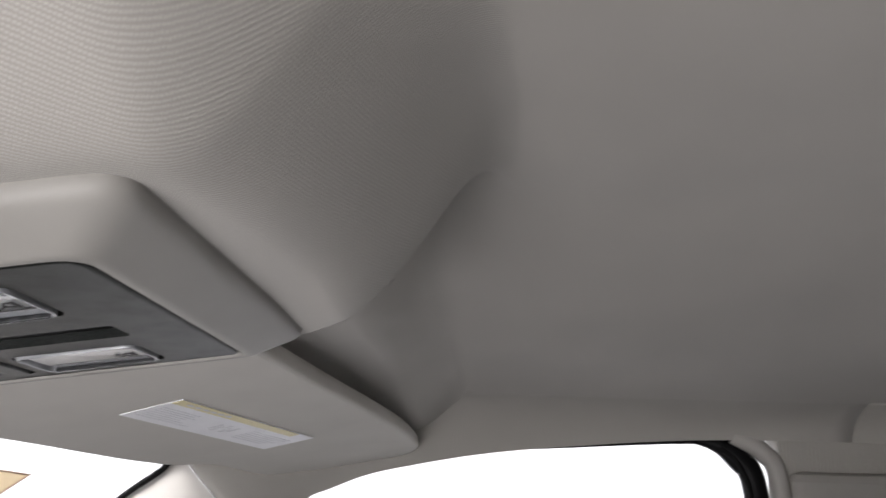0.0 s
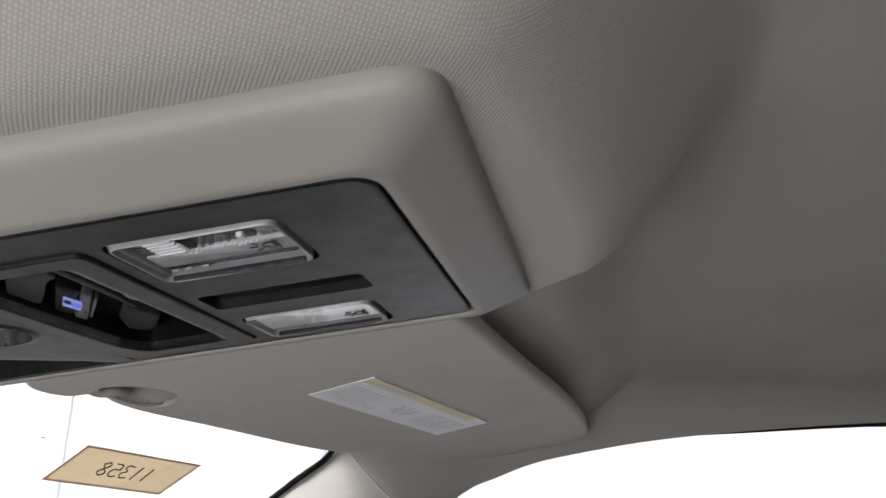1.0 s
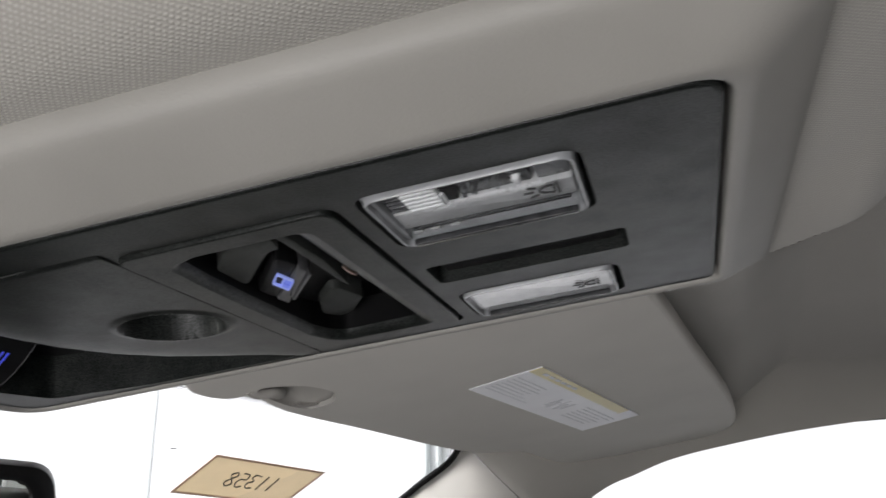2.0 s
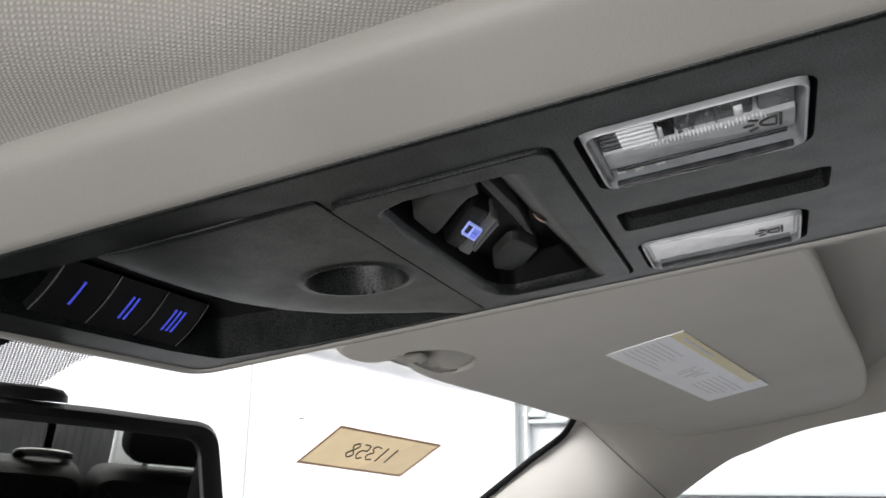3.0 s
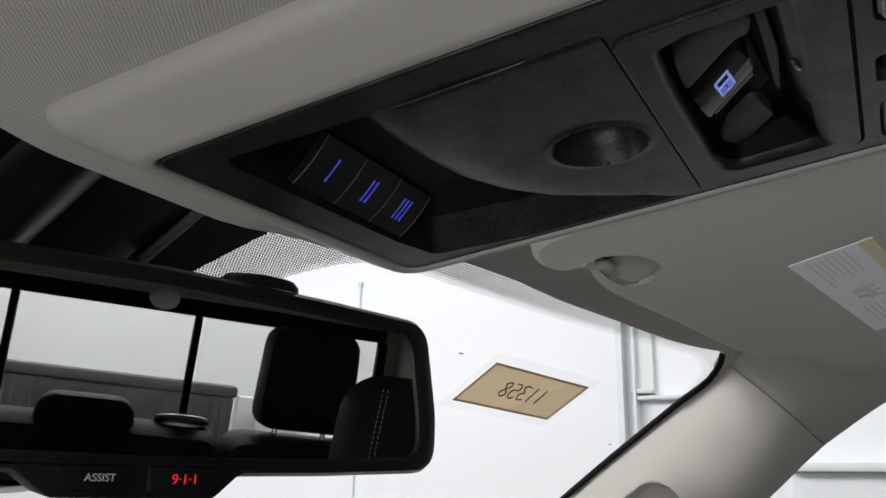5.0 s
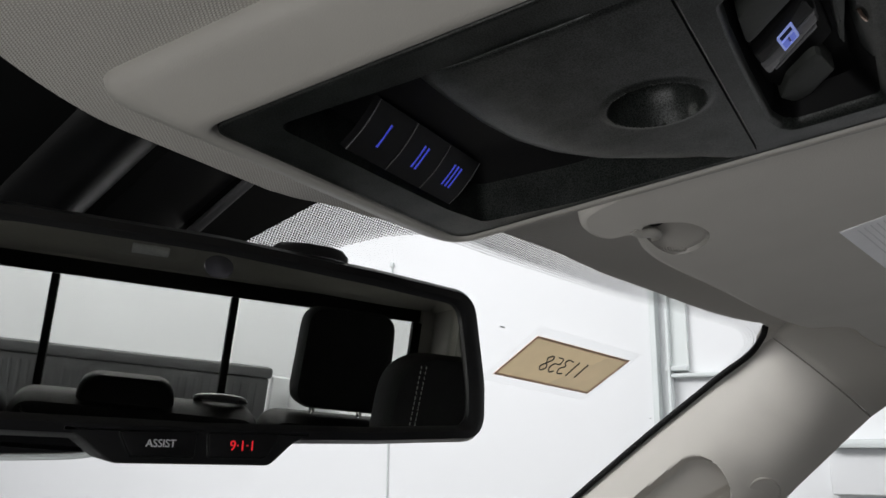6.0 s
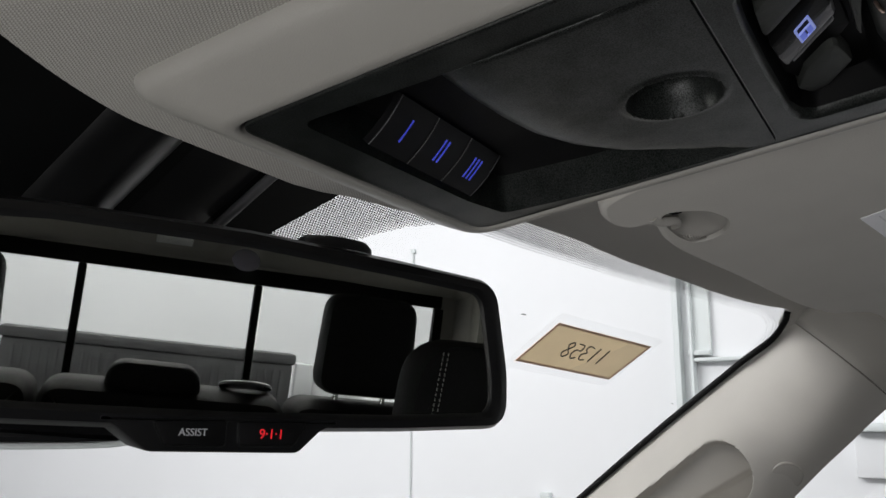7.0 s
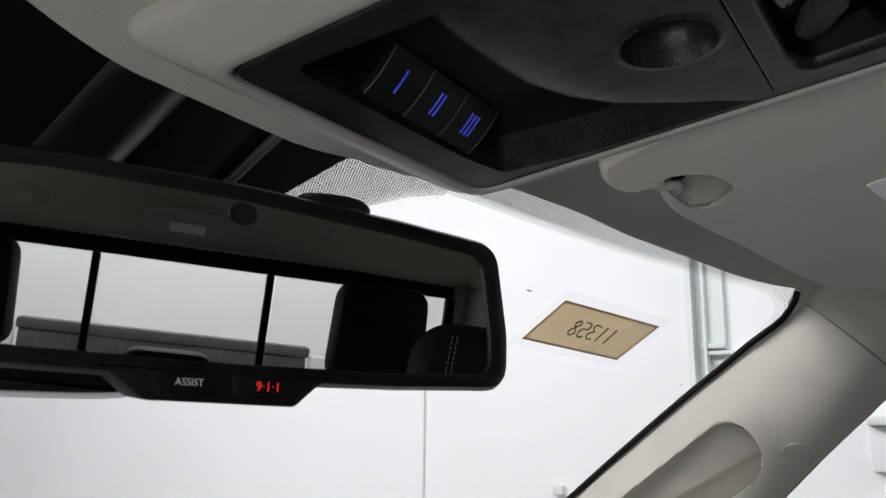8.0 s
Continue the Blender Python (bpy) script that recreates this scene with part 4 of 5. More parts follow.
rows = []
for i in range(141):
    x = -0.0724 + (0.0771 + 0.0724) * i / 140
    end, row = front_edge(x), []
    for j in range(111):
        y = HINGE + (end - HINGE) * (1 - (1 - j / 110) ** 1.25)
        # rounded front edge, rounded side towards the driver, and the thumb hollow
        over = max(0.0, (y - end + 0.040) / 0.040) * smooth_step(0.0668, 0.090, y)
        w = -0.0004 + 0.0160 * (1 - math.sqrt(max(0.0, 1 - over**3.2)))
        w += 0.0006 * (1 - smooth_step(-0.0724, -0.0690, x))
        r = math.hypot((x - 0.0012) / 0.0178, (y - 0.0893 + 0.10 * (x - 0.0012)) / 0.0172)
        w += 0.0150 * max(0.0, 1 - r**6) - 0.0006 * smooth_step(1.20, 1.04, r) * smooth_step(0.95, 1.0, r)
        row.append((x, y, w))
    row.append((x, end, 0.018))
    rows.append([(x, HINGE, 0.014)] + row)
part("bin_door", loft(rows), DARK, console, "dark sunglasses bin door with a thumb hollow")
part("door_edge", tube([(-0.0717 + 0.0003 * math.sin(k), 0.076 + 0.0078 * k, -0.0001 - 0.0003 * smooth_step(0, 4, k) + 0.0016 * (1 - smooth_step(0, 2.5, k)) + 0.0016 * smooth_step(6.5, 9, k)) for k in range(10)], 0.0005, 8), DARK, console, "raised edge beside the bin door")
part("pocket_floor", slab(grown(BIN, 0.0006), 0.0195, 0.0210), DARKER, console)

# three sloping buttons with blue numerals in bars
BTILT = Matrix.Translation((0, 0.1985, 0.0022)) @ Matrix.Rotation(radians(-40), 4, "X")
for k in range(3):
    x0 = -0.0405 + 0.0274 * k
    rows = []
    for i in range(9):
        v = -0.0235 * i / 8
        sag = -0.0012 * math.sin(math.pi * i / 8)
        rows.append([(x0 + dx, v, sag + dz) for dx, dz in ((0.0002, 0.004), (0.0002, 0.0006), (0.0009, 0.0), (0.0264, 0.0), (0.0271, 0.0006), (0.0271, 0.004))])
    b = part("button", loft(rows), DARKER, console)
    b.matrix_local = BTILT
    line = [(x0 + 0.0003, -0.0235 * i / 8, -0.0012 * math.sin(math.pi * i / 8) + 0.0001) for i in range(9)]
    part("button_edge", tube(line, 0.00020, 5), WORN, b, "worn pale edge")
    if k == 2:
        part("button_edge", tube([(x + 0.0268, y, z) for x, y, z in line], 0.00020, 5), WORN, b, "worn pale edge")
    marks = [(x0 + 0.0132 + (j - k / 2) * 0.0029 - 0.0004, x0 + 0.0132 + (j - k / 2) * 0.0029 + 0.0004, -0.0172, -0.0066) for j in range(k + 1)]
    part("numeral", bars(marks, -0.0015, -0.0006), BLUE, b, "blue backlit numeral bars", smooth=False)

# ---------- sun visor ----------
ez = Vector((0.074, 0.21, 1)).normalized()
ey = Vector((0, 1, -0.21)).normalized()
ex = ey.cross(ez)
MV = Matrix(((ex.x, ey.x, ez.x, 0), (ex.y, ey.y, ez.y, 0), (ex.z, ey.z, ez.z, 1.6328), (0, 0, 0, 1)))
MVI = MV.inverted()


def on_visor(x, y, out=0.0):
    return (MVI @ Vector((x, y, 1.6328 - 0.074 * x - 0.21 * y))).xy


visor = thing("sun_visor", MV, "beige vinyl sun visor folded up with white and yellow warning label", "sun visor")
VIS = [(0.116, -0.046), (0.1225, -0.0555), (0.134, -0.0590), (0.203, -0.074), (0.337, -0.093), (0.510, -0.118), (0.620, -0.127), (0.670, -0.124), (0.700, -0.105), (0.712, -0.060), (0.708, -0.010), (0.688, 0.030), (0.645, 0.050), (0.590, 0.060), (0.555, 0.064), (0.532, 0.070), (0.515, 0.082), (0.495, 0.098), (0.430, 0.116), (0.320, 0.135), (0.240, 0.150), (0.205, 0.153), (0.184, 0.151), (0.174, 0.153), (0.170, 0.163), (0.156, 0.169), (0.136, 0.168), (0.122, 0.155), (0.114, 0.100), (0.1145, 0.03)]
VISO = [on_visor(p.x, p.y) for p in curve_through([(x, y, 0) for x, y in VIS + VIS[:1]], 4)[:-1]]
CLIP = [on_visor(p.x, p.y) for p in curve_through([(x, y, 0) for x, y in ((0.173, 0.1455), (0.166, 0.1420), (0.167, 0.135), (0.179, 0.122), (0.195, 0.116), (0.209, 0.115), (0.222, 0.121), (0.227, 0.131), (0.223, 0.1400), (0.207, 0.1445), (0.188, 0.1455), (0.173, 0.1455))], 4)[:-1]]
inner = grown(VISO, -0.0036)
rows = [ring3(inner, 0.0), ring3(grown(VISO, -0.0014), 0.0008), ring3(grown(VISO, -0.0003), 0.0024), ring3(VISO, 0.0050), ring3(VISO, 0.0110), ring3(grown(VISO, -0.002), 0.0150), ring3(grown(VISO, -0.008), 0.0175)]
part("visor_body", loft(rows, closed=True, cap="end"), VINYL, visor)
part("visor_face", pierced(inner, [CLIP], 0.0, 0.0, [0.0]), VINYL, visor)
# moulded pivot clip in a hollow
heart = [on_visor(0.184, 0.141)] * len(CLIP)
bowl = ((0.0, 0.0), (0.008, 0.0012), (0.025, 0.0026), (0.045, 0.0024), (0.08, 0.0022), (0.14, 0.0034), (0.24, 0.0052), (0.40, 0.0076), (0.58, 0.0092), (0.75, 0.0125), (0.90, 0.0148), (0.97, 0.0152))
part("clip", loft([ring3(between(CLIP, heart, u), w) for u, w in bowl], closed=True, cap="end"), BEIGE, visor, "moulded beige clip hollow")
hook = [(*on_visor(0.166, 0.1480), 0.0015), (*on_visor(0.174, 0.1460), 0.0005), (*on_visor(0.182, 0.1400), 0.0015), (*on_visor(0.192, 0.1410), 0.0035), (*on_visor(0.196, 0.1465), 0.0050)]
CLIP_OVAL = [on_visor(0.1800 + 0.0110 * math.cos(a), 0.1385 + 0.0055 * math.sin(a)) for a in [k * math.tau / 20 for k in range(20)]]
part("clip_black_oval", slab(CLIP_OVAL, 0.0082, 0.0150), BLACK, visor, "black oval under the clip's hook")
part("pivot", tube(curve_through(hook, 5), 0.0030, 12), BEIGE, visor, "curved pivot hook")
arc = [Vector((*on_visor(0.2265 - 0.02 * u * u, 0.1330 + 0.0135 * u), 0)) for u in [k / 11 for k in range(12)]]
for p in arc:
    part("grip_rib", box(p.x - 0.0040, p.x + 0.0005, p.y - 0.00035, p.y + 0.00035, 0.0012, 0.0040), BEIGE, visor, smooth=False)
# warning label
lc = on_visor(0.379, 0.004)
LT = Matrix.Translation((lc.x, lc.y, 0)) @ Matrix.Rotation(radians(-10.4), 4, "Z")
L, Wd = 0.1145, 0.0255
label = part("warning_label", box(-L, L, -Wd, Wd, -0.0012, -0.0004), LABEL, visor, "white warning label with yellow band", smooth=False)
label.matrix_local = LT
part("yellow_band", box(-L, L * 0.72, -Wd, -Wd + 0.0090, -0.0016, -0.0012), YELLOW, label, "yellow heading band", smooth=False)
random.seed(4)
for x0, x1, y0, step, rows_ in ((-L + 0.006, -L + 0.070, -0.0070, 0.0038, 7), (0.030, 0.100, -0.0070, 0.0042, 6)):
    lines = []
    for k in range(rows_):
        lines.append((x0, x1 + random.uniform(-0.020, 0.008), y0 + step * k, y0 + step * k + 0.0007))
    part("print_block", bars(lines, -0.0015, -0.0012), PRINT, label, "grey unreadable print", smooth=False)
part("print_heading", bars([(-L + 0.014 + 0.011 * k, -L + 0.022 + 0.011 * k, -0.0222, -0.0196) for k in range(6)], -0.0019, -0.0016), PRINT, label, smooth=False)
part("print_picture", bars([(-0.020, -0.016, -0.004, 0.010), (-0.014, -0.009, 0.0, 0.012), (-0.007, -0.004, -0.006, 0.004), (-0.002, 0.004, -0.001, 0.011), (0.006, 0.010, -0.005, 0.007)], -0.0015, -0.0012), PRINT, label, "small grey pictogram", smooth=False)

# ---------- rear-view mirror ----------
YAW, NOD = radians(19.7), radians(-5.5)
mz = Vector((-math.sin(YAW) * math.cos(NOD), -math.cos(YAW) * math.cos(NOD), math.sin(NOD)))
mx = Vector((math.cos(YAW), -math.sin(YAW), 0))
my = mz.cross(mx)
MM = Matrix(((mx.x, my.x, mz.x, 0.103), (mx.y, my.y, mz.y, 0.225), (mx.z, my.z, mz.z, 1.481), (0, 0, 0, 1)))
mirror = thing("rear_view_mirror", MM, "black rear-view mirror with assist and emergency buttons", "mirror")
HOUSE = rounded(V2((-0.2965, -0.0075), (-0.230, -0.0106), (-0.140, -0.0125), (-0.050, -0.0110), (0.0207, -0.0083), (0.0188, 0.0220), (0.0068, 0.0690), (-0.058, 0.0722), (-0.140, 0.0742), (-0.222, 0.0722), (-0.2815, 0.0680)), [0.018, 0.06, 0.06, 0.06, 0.014, 0.06, 0.016, 0.06, 0.06, 0.06, 0.013], 6)
SENX, SENY = -0.1408, 0.0602
GLS = rounded(V2((-0.2830, 0.0008), (-0.220, -0.0018), (-0.140, -0.0031), (-0.060, -0.0024), (0.0042, 0.0004), (0.0026, 0.0180), (-0.0072, 0.0598), (-0.060, 0.0626), (-0.140, 0.0653), (-0.220, 0.0640), (-0.2710, 0.0588)), [0.012, 0.06, 0.06, 0.06, 0.010, 0.05, 0.011, 0.06, 0.06, 0.06, 0.010], 6)
rows = [ring3(GLS, -0.001), ring3(grown(GLS, 0.0012), 0.0022), ring3(between(GLS, HOUSE, 0.35), 0.0036), ring3(between(GLS, HOUSE, 0.75), 0.0020), ring3(HOUSE, -0.004), ring3(grown(HOUSE, -0.001), -0.012), ring3(grown(HOUSE, -0.006), -0.022), ring3(grown(HOUSE, -0.016), -0.030)]
part("shell", loft(rows, closed=True, cap=False), SATIN, mirror, "black satin mirror shell")
part("shell_back", slab(grown(HOUSE, -0.0155), -0.0300, -0.0330), SATIN, mirror)
SENSOR = [Vector((SENX + 0.0065 * math.cos(a), SENY + 0.0048 * math.sin(a))) for a in [k * math.tau / 24 for k in range(24)]]
part("light_sensor", slab(SENSOR, 0.0010, 0.0004), SENSORGREY, mirror, "round grey light sensor window", smooth=False)
part("mirror_glass", slab(grown(GLS, 0.001), 0.0006, -0.0015), MIRROR, mirror, "dimmed mirror glass", smooth=False)
TAB = rounded(V2((-0.198, -0.0060), (-0.1880, -0.0106), (-0.1750, -0.0200), (-0.1080, -0.0207), (-0.0980, -0.0117), (-0.086, -0.0060)), [0.002, 0.006, 0.006, 0.006, 0.006, 0.002], 5)
part("button_bar", slab(TAB, 0.0030, -0.0200, 0.0018), SATIN, mirror, "black button bar under the glass")
AB = rounded(V2((-0.1745, -0.0078), (-0.1690, -0.0172), (-0.1435, -0.0176), (-0.1435, -0.0070)), 0.0015, 4)
SB = rounded(V2((-0.1383, -0.0075), (-0.1372, -0.0174), (-0.1118, -0.0174), (-0.1048, -0.0072)), 0.0015, 4)
assist = part("assist_button", slab(AB, 0.0040, 0.0025, 0.0006), DARKER, mirror)
sos = part("emergency_button", slab(SB, 0.0040, 0.0025, 0.0006), DARKER, mirror)
lettering("assist_text", "ASSIST", 0.0042, PALE, assist, pose(-0.1578, -0.0122, 0.0042), "pale printed word")
lettering("emergency_text", "9·1·1", 0.0058, RED, sos, pose(-0.1228, -0.0126, 0.0042), "red backlit numbers")
part("lower_cover", slab(rounded(V2((-0.300, -0.0080), (-0.1830, -0.0100), (-0.1700, -0.0196), (-0.300, -0.0218)), 0.003, 5), -0.028, -0.050, 0.003), SATIN, mirror, "dark grey lower cover")
# mount: flat cap on the shell, stalk and sensor cover up the glass
cap_rows = []
for u, w in ((1.0, 0.0), (0.98, 0.003), (0.85, 0.0055), (0.5, 0.0065)):
    cap_rows.append([(-0.0875 + 0.020 * u * math.cos(a), 0.0730 + w, -0.016 + 0.014 * u * math.sin(a)) for a in [k * math.tau / 28 for k in range(28)]])
part("mount_cap", loft(cap_rows, closed=True, cap=True), SATIN, mirror)


def along_screen(x0, x1, s0, s1, drop, bulge, n=14):
    """A half-round cover lying on the inside of the glass."""
    rows = []
    for j in range(9):
        s = s0 + (s1 - s0) * j / 8
        row = []
        for i in range(n + 1):
            u = i / n
            h = drop + bulge * math.sin(math.pi * u) ** 0.7
            p = screen(x0 + (x1 - x0) * u, s) + h * Vector((0, -0.50, -0.86))
            row.append(MM.inverted() @ p)
        rows.append(row)
    return loft(rows)


edge_line = [MM.inverted() @ (screen(0.041, -0.045 + 0.054 * k / 6) + Vector((0, -0.004, -0.006))) for k in range(7)]
part("cover_edge", tube(edge_line, 0.0030, 16), MIDGREY, mirror, "pale grey edge of the mount cover")
part("cover_rim", tube(curve_through([(-0.300, -0.0212, -0.029), (-0.2, -0.0209, -0.029), (-0.1715, -0.0192, -0.029), (-0.1735, -0.0160, -0.0285), (-0.1800, -0.0120, -0.0285)], 4), 0.0014, 8), WALLGREY, mirror, "pale edge of the lower cover")
for o in (AB, SB):
    part("button_outline", tube(ring3(grown(o, 0.0004), 0.0032), 0.00018, 5, closed=True), DARK, mirror)
part("sensor_cover", along_screen(-0.068, -0.018, -0.045, 0.050, 0.002, 0.012), COVER, mirror, "dark half-round sensor cover")
part("cover_plate", along_screen(-0.016, 0.040, -0.045, 0.050, 0.003, 0.003), COVER, mirror)
stalk = [MM.inverted() @ (screen(-0.01, 0.04) + Vector((0, -0.012, -0.02))), Vector((-0.125, 0.060, -0.05)), Vector((-0.125, 0.040, -0.028))]
part("stalk", tube(curve_through(stalk, 5), 0.011, 12), DARKER, mirror)

# ---------- paper card taped to the glass ----------
pt, pr_, pb, pl = (Vector(p) for p in ((0.4315, 0.3195, 1.5750), (0.5765, 0.2795, 1.5650), (0.5880, 0.3300, 1.5345), (0.4430, 0.3720, 1.5440)))
px_ = (pr_ - pt + pb - pl).normalized()
py_ = (pl - pt + pb - pr_)
py_ = (py_ - py_.dot(px_) * px_).normalized()
pz_ = px_.cross(py_)
pc = (pt + pr_ + pb + pl) / 4
if pz_.y > 0:
    pz_ = -pz_
MP = Matrix(((px_.x, -py_.x, pz_.x, pc.x), (px_.y, -py_.y, pz_.y, pc.y), (px_.z, -py_.z, pz_.z, pc.z), (0, 0, 0, 1)))
if MP.to_3x3().determinant() < 0:
    MP = Matrix(((px_.x, -py_.x, -pz_.x, pc.x), (px_.y, -py_.y, -pz_.y, pc.y), (px_.z, -py_.z, -pz_.z, pc.z), (0, 0, 0, 1)))
PW, PH = (pr_ - pt).length / 2, (pl - pt).length / 2
card = thing("paper_card", MP, "tan paper card with brown border and handwritten number on the windscreen", "paper card")
part("border", bars([(-PW, PW, -PH, -PH + 0.003), (-PW, PW, PH - 0.003, PH), (-PW, -PW + 0.003, -PH + 0.003, PH - 0.003), (PW - 0.003, PW, -PH + 0.003, PH - 0.003)], -0.0002, 0.0002), TANEDGE, card, "brown border", smooth=False)
bm = bmesh.new()
bm.faces.new([bm.verts.new((x, y, 0.0)) for x, y in ((-PW + 0.003, -PH + 0.003), (PW - 0.003, -PH + 0.003), (PW - 0.003, PH - 0.003), (-PW + 0.003, PH - 0.003))])
part("sheet", bm, PAPER, card, "tan paper", smooth=False)
t = part("tape", box(-PW - 0.008, PW + 0.008, -PH - 0.012, PH + 0.012, -0.0012, -0.0008), TAPE, card, "clear tape", smooth=False)
t.visible_shadow = False
DIGITS = {"1": [[(0.1, 0.0), (0.0, 1.0)]], "3": [[(-0.25, 0.95), (0.15, 1.0), (0.25, 0.78), (0.0, 0.56), (0.28, 0.36), (0.12, 0.03), (-0.25, 0.08)]], "5": [[(0.28, 1.0), (-0.15, 0.96), (-0.20, 0.60), (0.15, 0.58), (0.28, 0.30), (0.05, 0.0), (-0.25, 0.10)]], "8": [[(0.18, 0.90), (-0.05, 1.0), (-0.2, 0.8), (0.0, 0.55), (0.25, 0.25), (0.0, 0.0), (-0.25, 0.22), (0.02, 0.52), (0.22, 0.80), (0.18, 0.90)]]}
for k, d in enumerate("11358"):
    for line in DIGITS[d]:
        pts = curve_through([(-(0.0142 * (k - 2) + 0.019 * x + 0.004 * (y - 0.5)), 0.022 * (y - 0.5), 0.0005) for x, y in line], 5)
        part("digit", tube(pts, 0.0007, 6), INK, card, "grey mirrored handwritten digit")

# ---------- pillar details: grab handle and screw cap ----------
CAPO = [Vector((0.015 * math.cos(k * math.tau / 24), 0.015 * math.sin(k * math.tau / 24))) for k in range(24)]
cap_ = part("screw_cap", loft([ring3(grown(CAPO, 0.0008), -0.010), ring3(grown(CAPO, 0.0008), -0.0006), ring3(CAPO, -0.0016), ring3(CAPO, -0.0006), ring3(grown(CAPO, -0.002), -0.0002)], closed=True, cap=True), BEIGE, pillar_p)
cap_.matrix_local = flat_frame((0.6858, 0.1742, 1.4345), (0.207, 0.796, -0.574), (-0.838, -0.339, -0.428))


# ---------- seats ----------
def cushion(w, h, d, r, bow=0.0):
    """A padded block, w wide, h high, d deep, standing on z = 0, its corners rounded by r."""
    o = rounded(V2((-w / 2, 0), (w / 2, 0), (w / 2 * 0.92, h), (-w / 2 * 0.92, h)), r, 7)
    rows = []
    for u, y in ((0.72, -d / 2), (0.93, -d * 0.44), (1.0, -d * 0.25), (1.0, d * 0.25), (0.93, d * 0.44), (0.72, d / 2)):
        k = -min(w, h) * (1 - u) * 0.32
        rows.append([(p.x, y + bow * (1 - (2 * p.x / w) ** 2), p.y) for p in grown(o, k)])
    return loft(rows, closed=True, cap=True)


def seat_headrest(parent, x, y, z, w, h, d, name="headrest"):
    hr = part(name, cushion(w, h, d, 0.045, 0.012), LEATHER, parent, "black leather headrest")
    hr.matrix_local = pose(x, y, z)
    for dx in (-0.055, 0.055):
        part("post", tube([(dx, 0, 0.02), (dx, 0, -0.10)], 0.0065, 10), CHROME, hr, "chrome post")
    return hr


bench = thing("rear_bench_seat", pose(0, -1.33, 0.55), "black leather rear bench with three headrests", "rear seat")
for x, w in ((-0.465, 0.46), (0.0, 0.53), (0.465, 0.46)):
    b = part("backrest", cushion(w, 0.640, 0.16, 0.05), LEATHER, bench)
    b.matrix_local = pose(x, 0.02, 0.12, -4)
for x in (-0.44, 0.0, 0.44):
    b = part("seat", cushion(0.43, 0.18, 0.46, 0.05), LEATHER, bench)
    b.matrix_local = pose(x, 0.30, 0.0)
seat_headrest(bench, -0.455, 0.06, 0.775, 0.235, 0.225, 0.11)
seat_headrest(bench, -0.030, 0.06, 0.700, 0.20, 0.105, 0.11)
seat_headrest(bench, 0.4185, 0.06, 0.775, 0.220, 0.225, 0.11)

o = [Vector((0.058 * math.cos(a), 0.045 * math.sin(a))) for a in [k * math.tau / 28 for k in range(28)]]
hole = [Vector((0.040 * math.cos(a), 0.016 * math.sin(a))) for a in [k * math.tau / 28 for k in range(28)]]
guide = part("belt_guide", loft([ring3(o, 0.0), ring3(o, 0.006), ring3(grown(o, -0.006), 0.010), ring3(hole, 0.010), ring3(hole, 0.0)], closed=True), MIDGREY, bench, "grey oval seat belt guide")
guide.matrix_local = pose(0.165, 0.035, 0.764, 16)
front = thing("front_passenger_seat", pose(0.44, -0.50, 0.55), "black leather front passenger seat with pale double stitching", "seat")
b = part("backrest", cushion(0.50, 0.66, 0.14, 0.09), LEATHER, front)
b.matrix_local = pose(0, -0.06, 0.10, 4)
b = part("seat", cushion(0.50, 0.18, 0.50, 0.07), LEATHER, front)
b.matrix_local = pose(0, 0.26, 0.0)
hr = part("headrest", cushion(0.33, 0.21, 0.11, 0.07, 0.0), LEATHER, front, "black leather headrest with double stitching")
hr.matrix_local = pose(0, 0, 0.735)
for k, dx in enumerate((-0.138, -0.131)):
    bm = bmesh.new()
    for i in range(26):
        z = 0.02 + i * 0.0068
        x = dx + 0.07 * z
        vs = [bm.verts.new(p) for p in ((x - 0.0005, 0.0562, z), (x + 0.0005, 0.0562, z), (x + 0.0005, 0.0562, z + 0.0042), (x - 0.0005, 0.0562, z + 0.0042))]
        bm.faces.new(vs)
    part("stitching", bm, THREAD, hr, "pale stitching", smooth=False)
for dx in (-0.06, 0.06):
    part("post", tube([(dx, 0, 0.02), (dx, -0.01, -0.08)], 0.0065, 10), CHROME, hr, "chrome post")

# unseen driver seat, added to block light towards the passenger rail
copy_thing(front, pose(-0.44, -0.50, 0.55))["label"] = "black leather driver seat with pale double stitching"

# ---------- rear ceiling fittings ----------
dome = thing("dome_lamp", pose(-0.027, -1.39, roof(-0.027, -1.39) - 0.002, 37), "oval beige rear dome lamp with clear lens", "dome lamp")
o = rounded(V2((-0.10, -0.045), (0.10, -0.045), (0.10, 0.045), (-0.10, 0.045)), 0.04, 7)
part("base", loft([ring3(o, 0.004), ring3(o, -0.004), ring3(grown(o, -0.012), -0.012), ring3(grown(o, -0.03), -0.013)], closed=True, cap=True), BEIGE, dome)
part("lens", box(-0.040, 0.040, -0.012, 0.012, -0.024, -0.012, 0.003), FROST, dome, "clear lens")
for x, y in ((-0.353, -1.375), (0.297, -1.352)):
    hk = thing("coat_hook", pose(x, y, roof(x, y) - 0.001, 37), "beige plastic coat hook on the headliner", "coat hook", "coat hooks")
    o = [Vector((0.035 * math.cos(k * math.tau / 24), 0.028 * math.sin(k * math.tau / 24))) for k in range(24)]
    part("base", loft([ring3(o, 0.003), ring3(o, -0.003), ring3(grown(o, -0.008), -0.007)], closed=True, cap=True), BEIGE, hk)
    part("hook", tube(curve_through([(0, 0.01, -0.004), (0, 0.02, -0.018), (0, 0.008, -0.026), (0, -0.006, -0.020)], 4), 0.006, 10), BEIGE, hk)
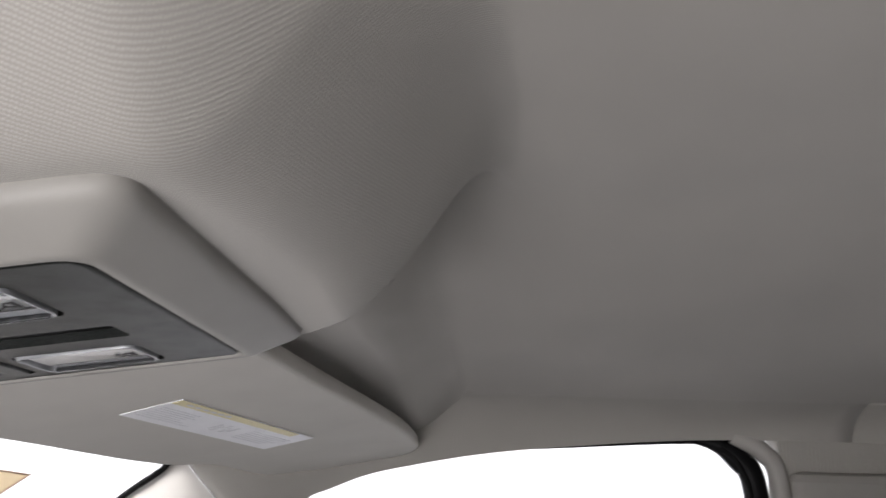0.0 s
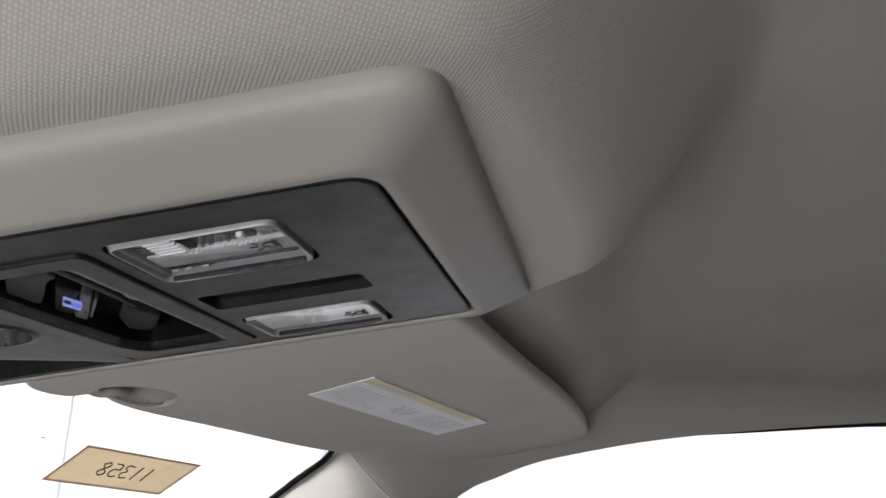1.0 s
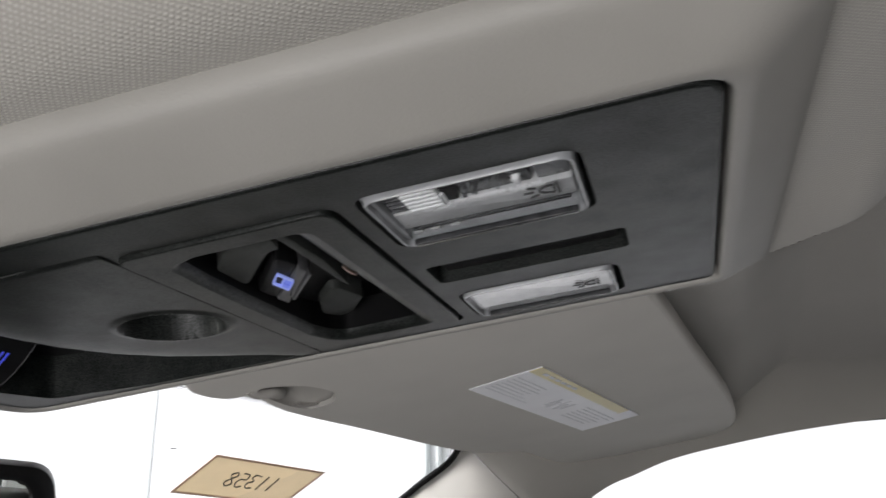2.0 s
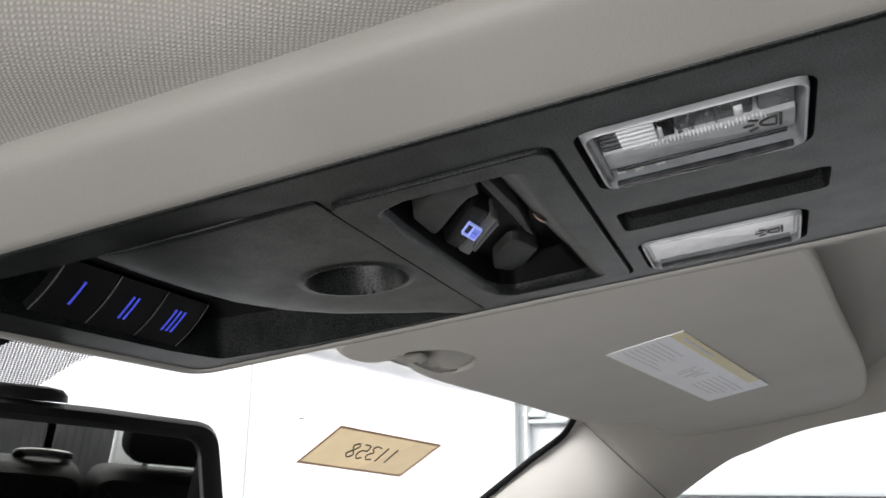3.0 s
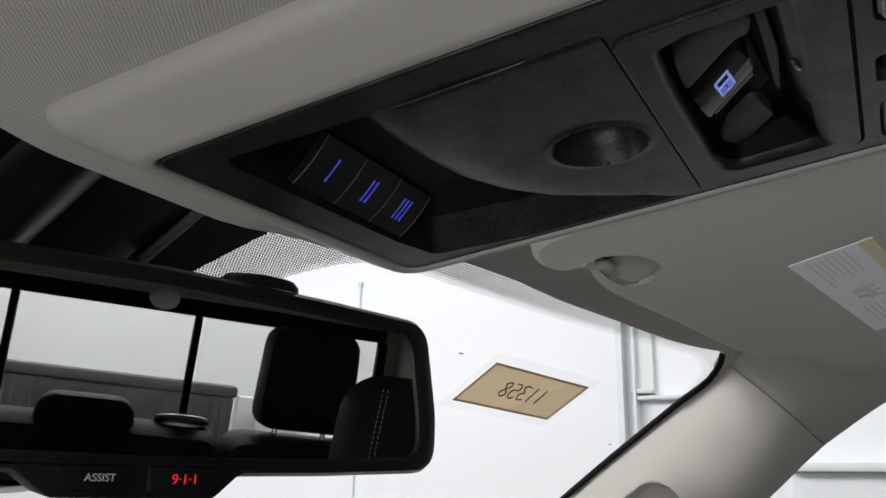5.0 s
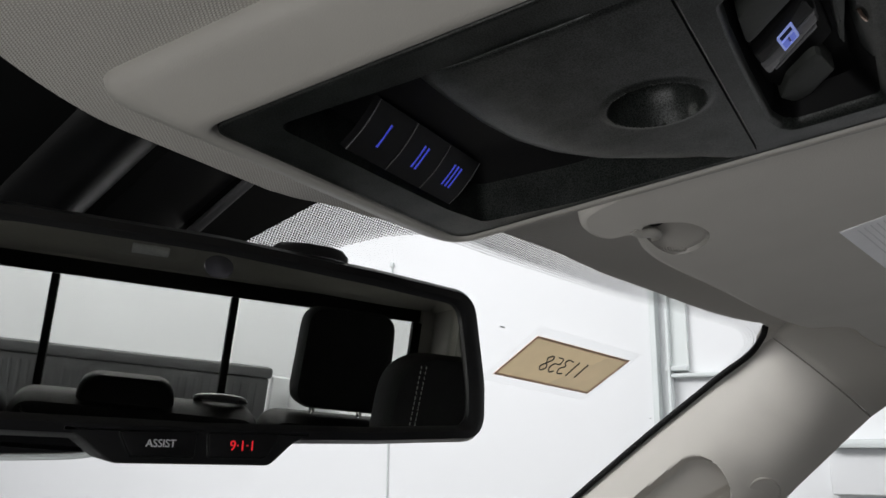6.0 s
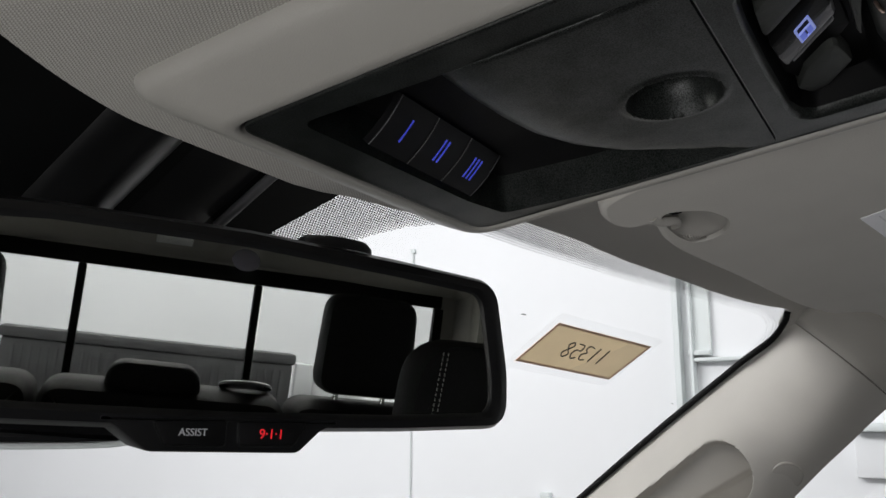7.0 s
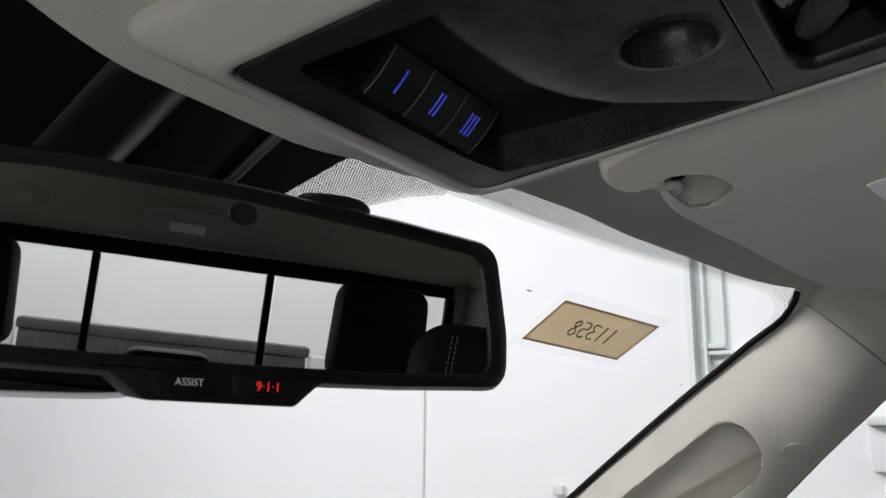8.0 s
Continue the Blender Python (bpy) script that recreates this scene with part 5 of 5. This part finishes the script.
# ---------- pickup bed behind the cab ----------
gate = thing("tailgate", pose(0, -3.40, 0.66), "grey ribbed inside of the pickup tailgate", "tailgate")
part("panel", box(-0.62, 0.62, -0.03, 0.03, 0.0, 0.55, 0.012), BEDGREY, gate)
part("top_rail", box(-0.63, 0.63, -0.04, 0.05, 0.55, 0.60, 0.014), BEDGREY, gate)
for k in range(34):
    x = -0.57 + 1.14 * k / 33
    part("rib", box(x - 0.008, x + 0.008, 0.03, 0.037, 0.10, 0.52, 0.003), BEDGREY, gate)
bed = thing("pickup_bed", pose(0, 0, 0), "white pickup bed sides with grey liner floor", "pickup bed")
part("bed_floor", box(-0.80, 0.80, -3.44, -1.62, 0.60, 0.62), BEDGREY, bed)
for sign in (1, -1):
    x0, x1 = sorted((0.72 * sign, 0.92 * sign))
    part("bed_side", box(x0, x1, -3.46, -1.62, 0.50, 1.20, 0.03), BODYWHITE, bed)
    x0, x1 = sorted((0.635 * sign, 0.73 * sign))
    part("bed_post", box(x0, x1, -3.46, -3.36, 0.62, 1.22, 0.008), BODYWHITE, bed)

# ---------- the booth round the truck ----------
structure("ground", box(-30, 30, -30, 30, -0.05, 0.0), FLOORGREY, "pale smooth concrete floor", "ground")
structure("wall_booth_passenger", box(3.2, 3.3, -5.5, 6.6, 0, 5.0), WALLWHITE, "plain white booth wall")
structure("wall_booth_driver", box(-3.3, -3.2, -5.5, 6.6, 0, 5.0), WALLWHITE, "plain white booth wall")
structure("wall_booth_front", box(-3.3, 3.3, 6.6, 6.7, 0, 5.0), WALLWHITE, "plain white booth wall")
structure("wall_booth_rear", box(-3.3, 3.3, -5.6, -5.5, 0, 5.0), WALLWHITE, "plain white booth wall")
structure("wall_booth_top", box(-3.3, 3.3, -5.6, 6.7, 5.0, 5.1), WALLWHITE, "plain white booth ceiling")
for axle in (0.95, -2.6):
    for sign in (1, -1):
        wh = thing("truck_wheel", pose(0.78 * sign, axle, 0.39), "black truck tyre on a grey wheel", "wheel", "truck wheels")
        rows = []
        for x, r in ((-0.12, 0.30), (-0.135, 0.36), (-0.11, 0.39), (0.11, 0.39), (0.135, 0.36), (0.12, 0.30), (0.10, 0.23), (-0.10, 0.23), (-0.12, 0.30)):
            rows.append([(x, r * math.cos(k * math.tau / 32), r * math.sin(k * math.tau / 32)) for k in range(32)])
        part("tyre", loft(rows, closed=True), BLACK, wh)
        rows = [[(x * sign, r * math.cos(k * math.tau / 32), r * math.sin(k * math.tau / 32)) for k in range(32)] for x, r in ((0.09, 0.232), (0.08, 0.20), (0.05, 0.18), (0.06, 0.06), (0.08, 0.05))]
        part("rim", loft(rows, closed=True, cap=True), WALLGREY, wh)
structure("truck_frame", box(-0.70, 0.70, -3.4, 1.2, 0.36, 0.505), BLACK, "black truck frame under cab and bed", "frame")

seam = thing("hanging_cord", pose(3.19, 2.27, 0.0), "thin grey cord hanging on the white wall", "cord")
part("cord", tube([(0, 0, 0.0), (0, 0, 2.40)], 0.0038, 8), WALLGREY, seam)
part("hook", box(-0.007, 0.007, -0.011, 0.011, 2.40, 2.422, 0.003), WALLGREY, seam)
frame_ = thing("wall_door", pose(3.19, 0.80, 0.0), "white door with grey-green metal frame in the booth wall", "door")
for y, h in ((0.165, 0.012), (0.108, 0.006)):
    part("jamb", box(-0.05, 0.01, y - h, y + h, 0.0, 3.0, 0.003), WALLGREY, frame_)
part("jamb_plate", box(-0.02, 0.008, 0.036, 0.102, 1.84, 3.0), WALLPALE, frame_)
part("cross_rail", box(-0.04, 0.01, 0.036, 0.125, 1.822, 1.842, 0.004), WALLGREY, frame_)
part("cross_rail", box(-0.04, 0.01, -0.10, 0.102, 1.796, 1.812, 0.004), WALLGREY, frame_)
ledge = thing("wall_ledge", pose(3.18, -0.9, 1.52), "pale grey ledge along the booth wall", "ledge")
part("ledge_top", box(-0.10, 0.02, -2.0, 1.25, 0.0, 0.03, 0.006), WALLGREY, ledge)
part("ledge_face", box(-0.03, 0.02, -2.0, 1.25, -0.16, 0.0, 0.006), WALLWHITE, ledge)
cap_out = thing("square_knob", pose(3.19, 1.573, 1.253), "small grey square knob on the booth wall", "knob")
part("plate", box(-0.02, 0.01, -0.022, 0.022, -0.02, 0.02, 0.004), WALLGREY, cap_out)
for x, s in ((0.383, 0.029), (0.680, 0.142)):
    p = screen(x, s) + Vector((0, -0.001, -0.0015))
    sp = thing("glass_speck", Matrix.Translation(p), "small dark smudge on the windscreen", "smudge", "smudges on the glass")
    part("speck", box(-0.004, 0.004, -0.0012, 0.0012, -0.0004, 0.0004, 0.0003), PRINT, sp)
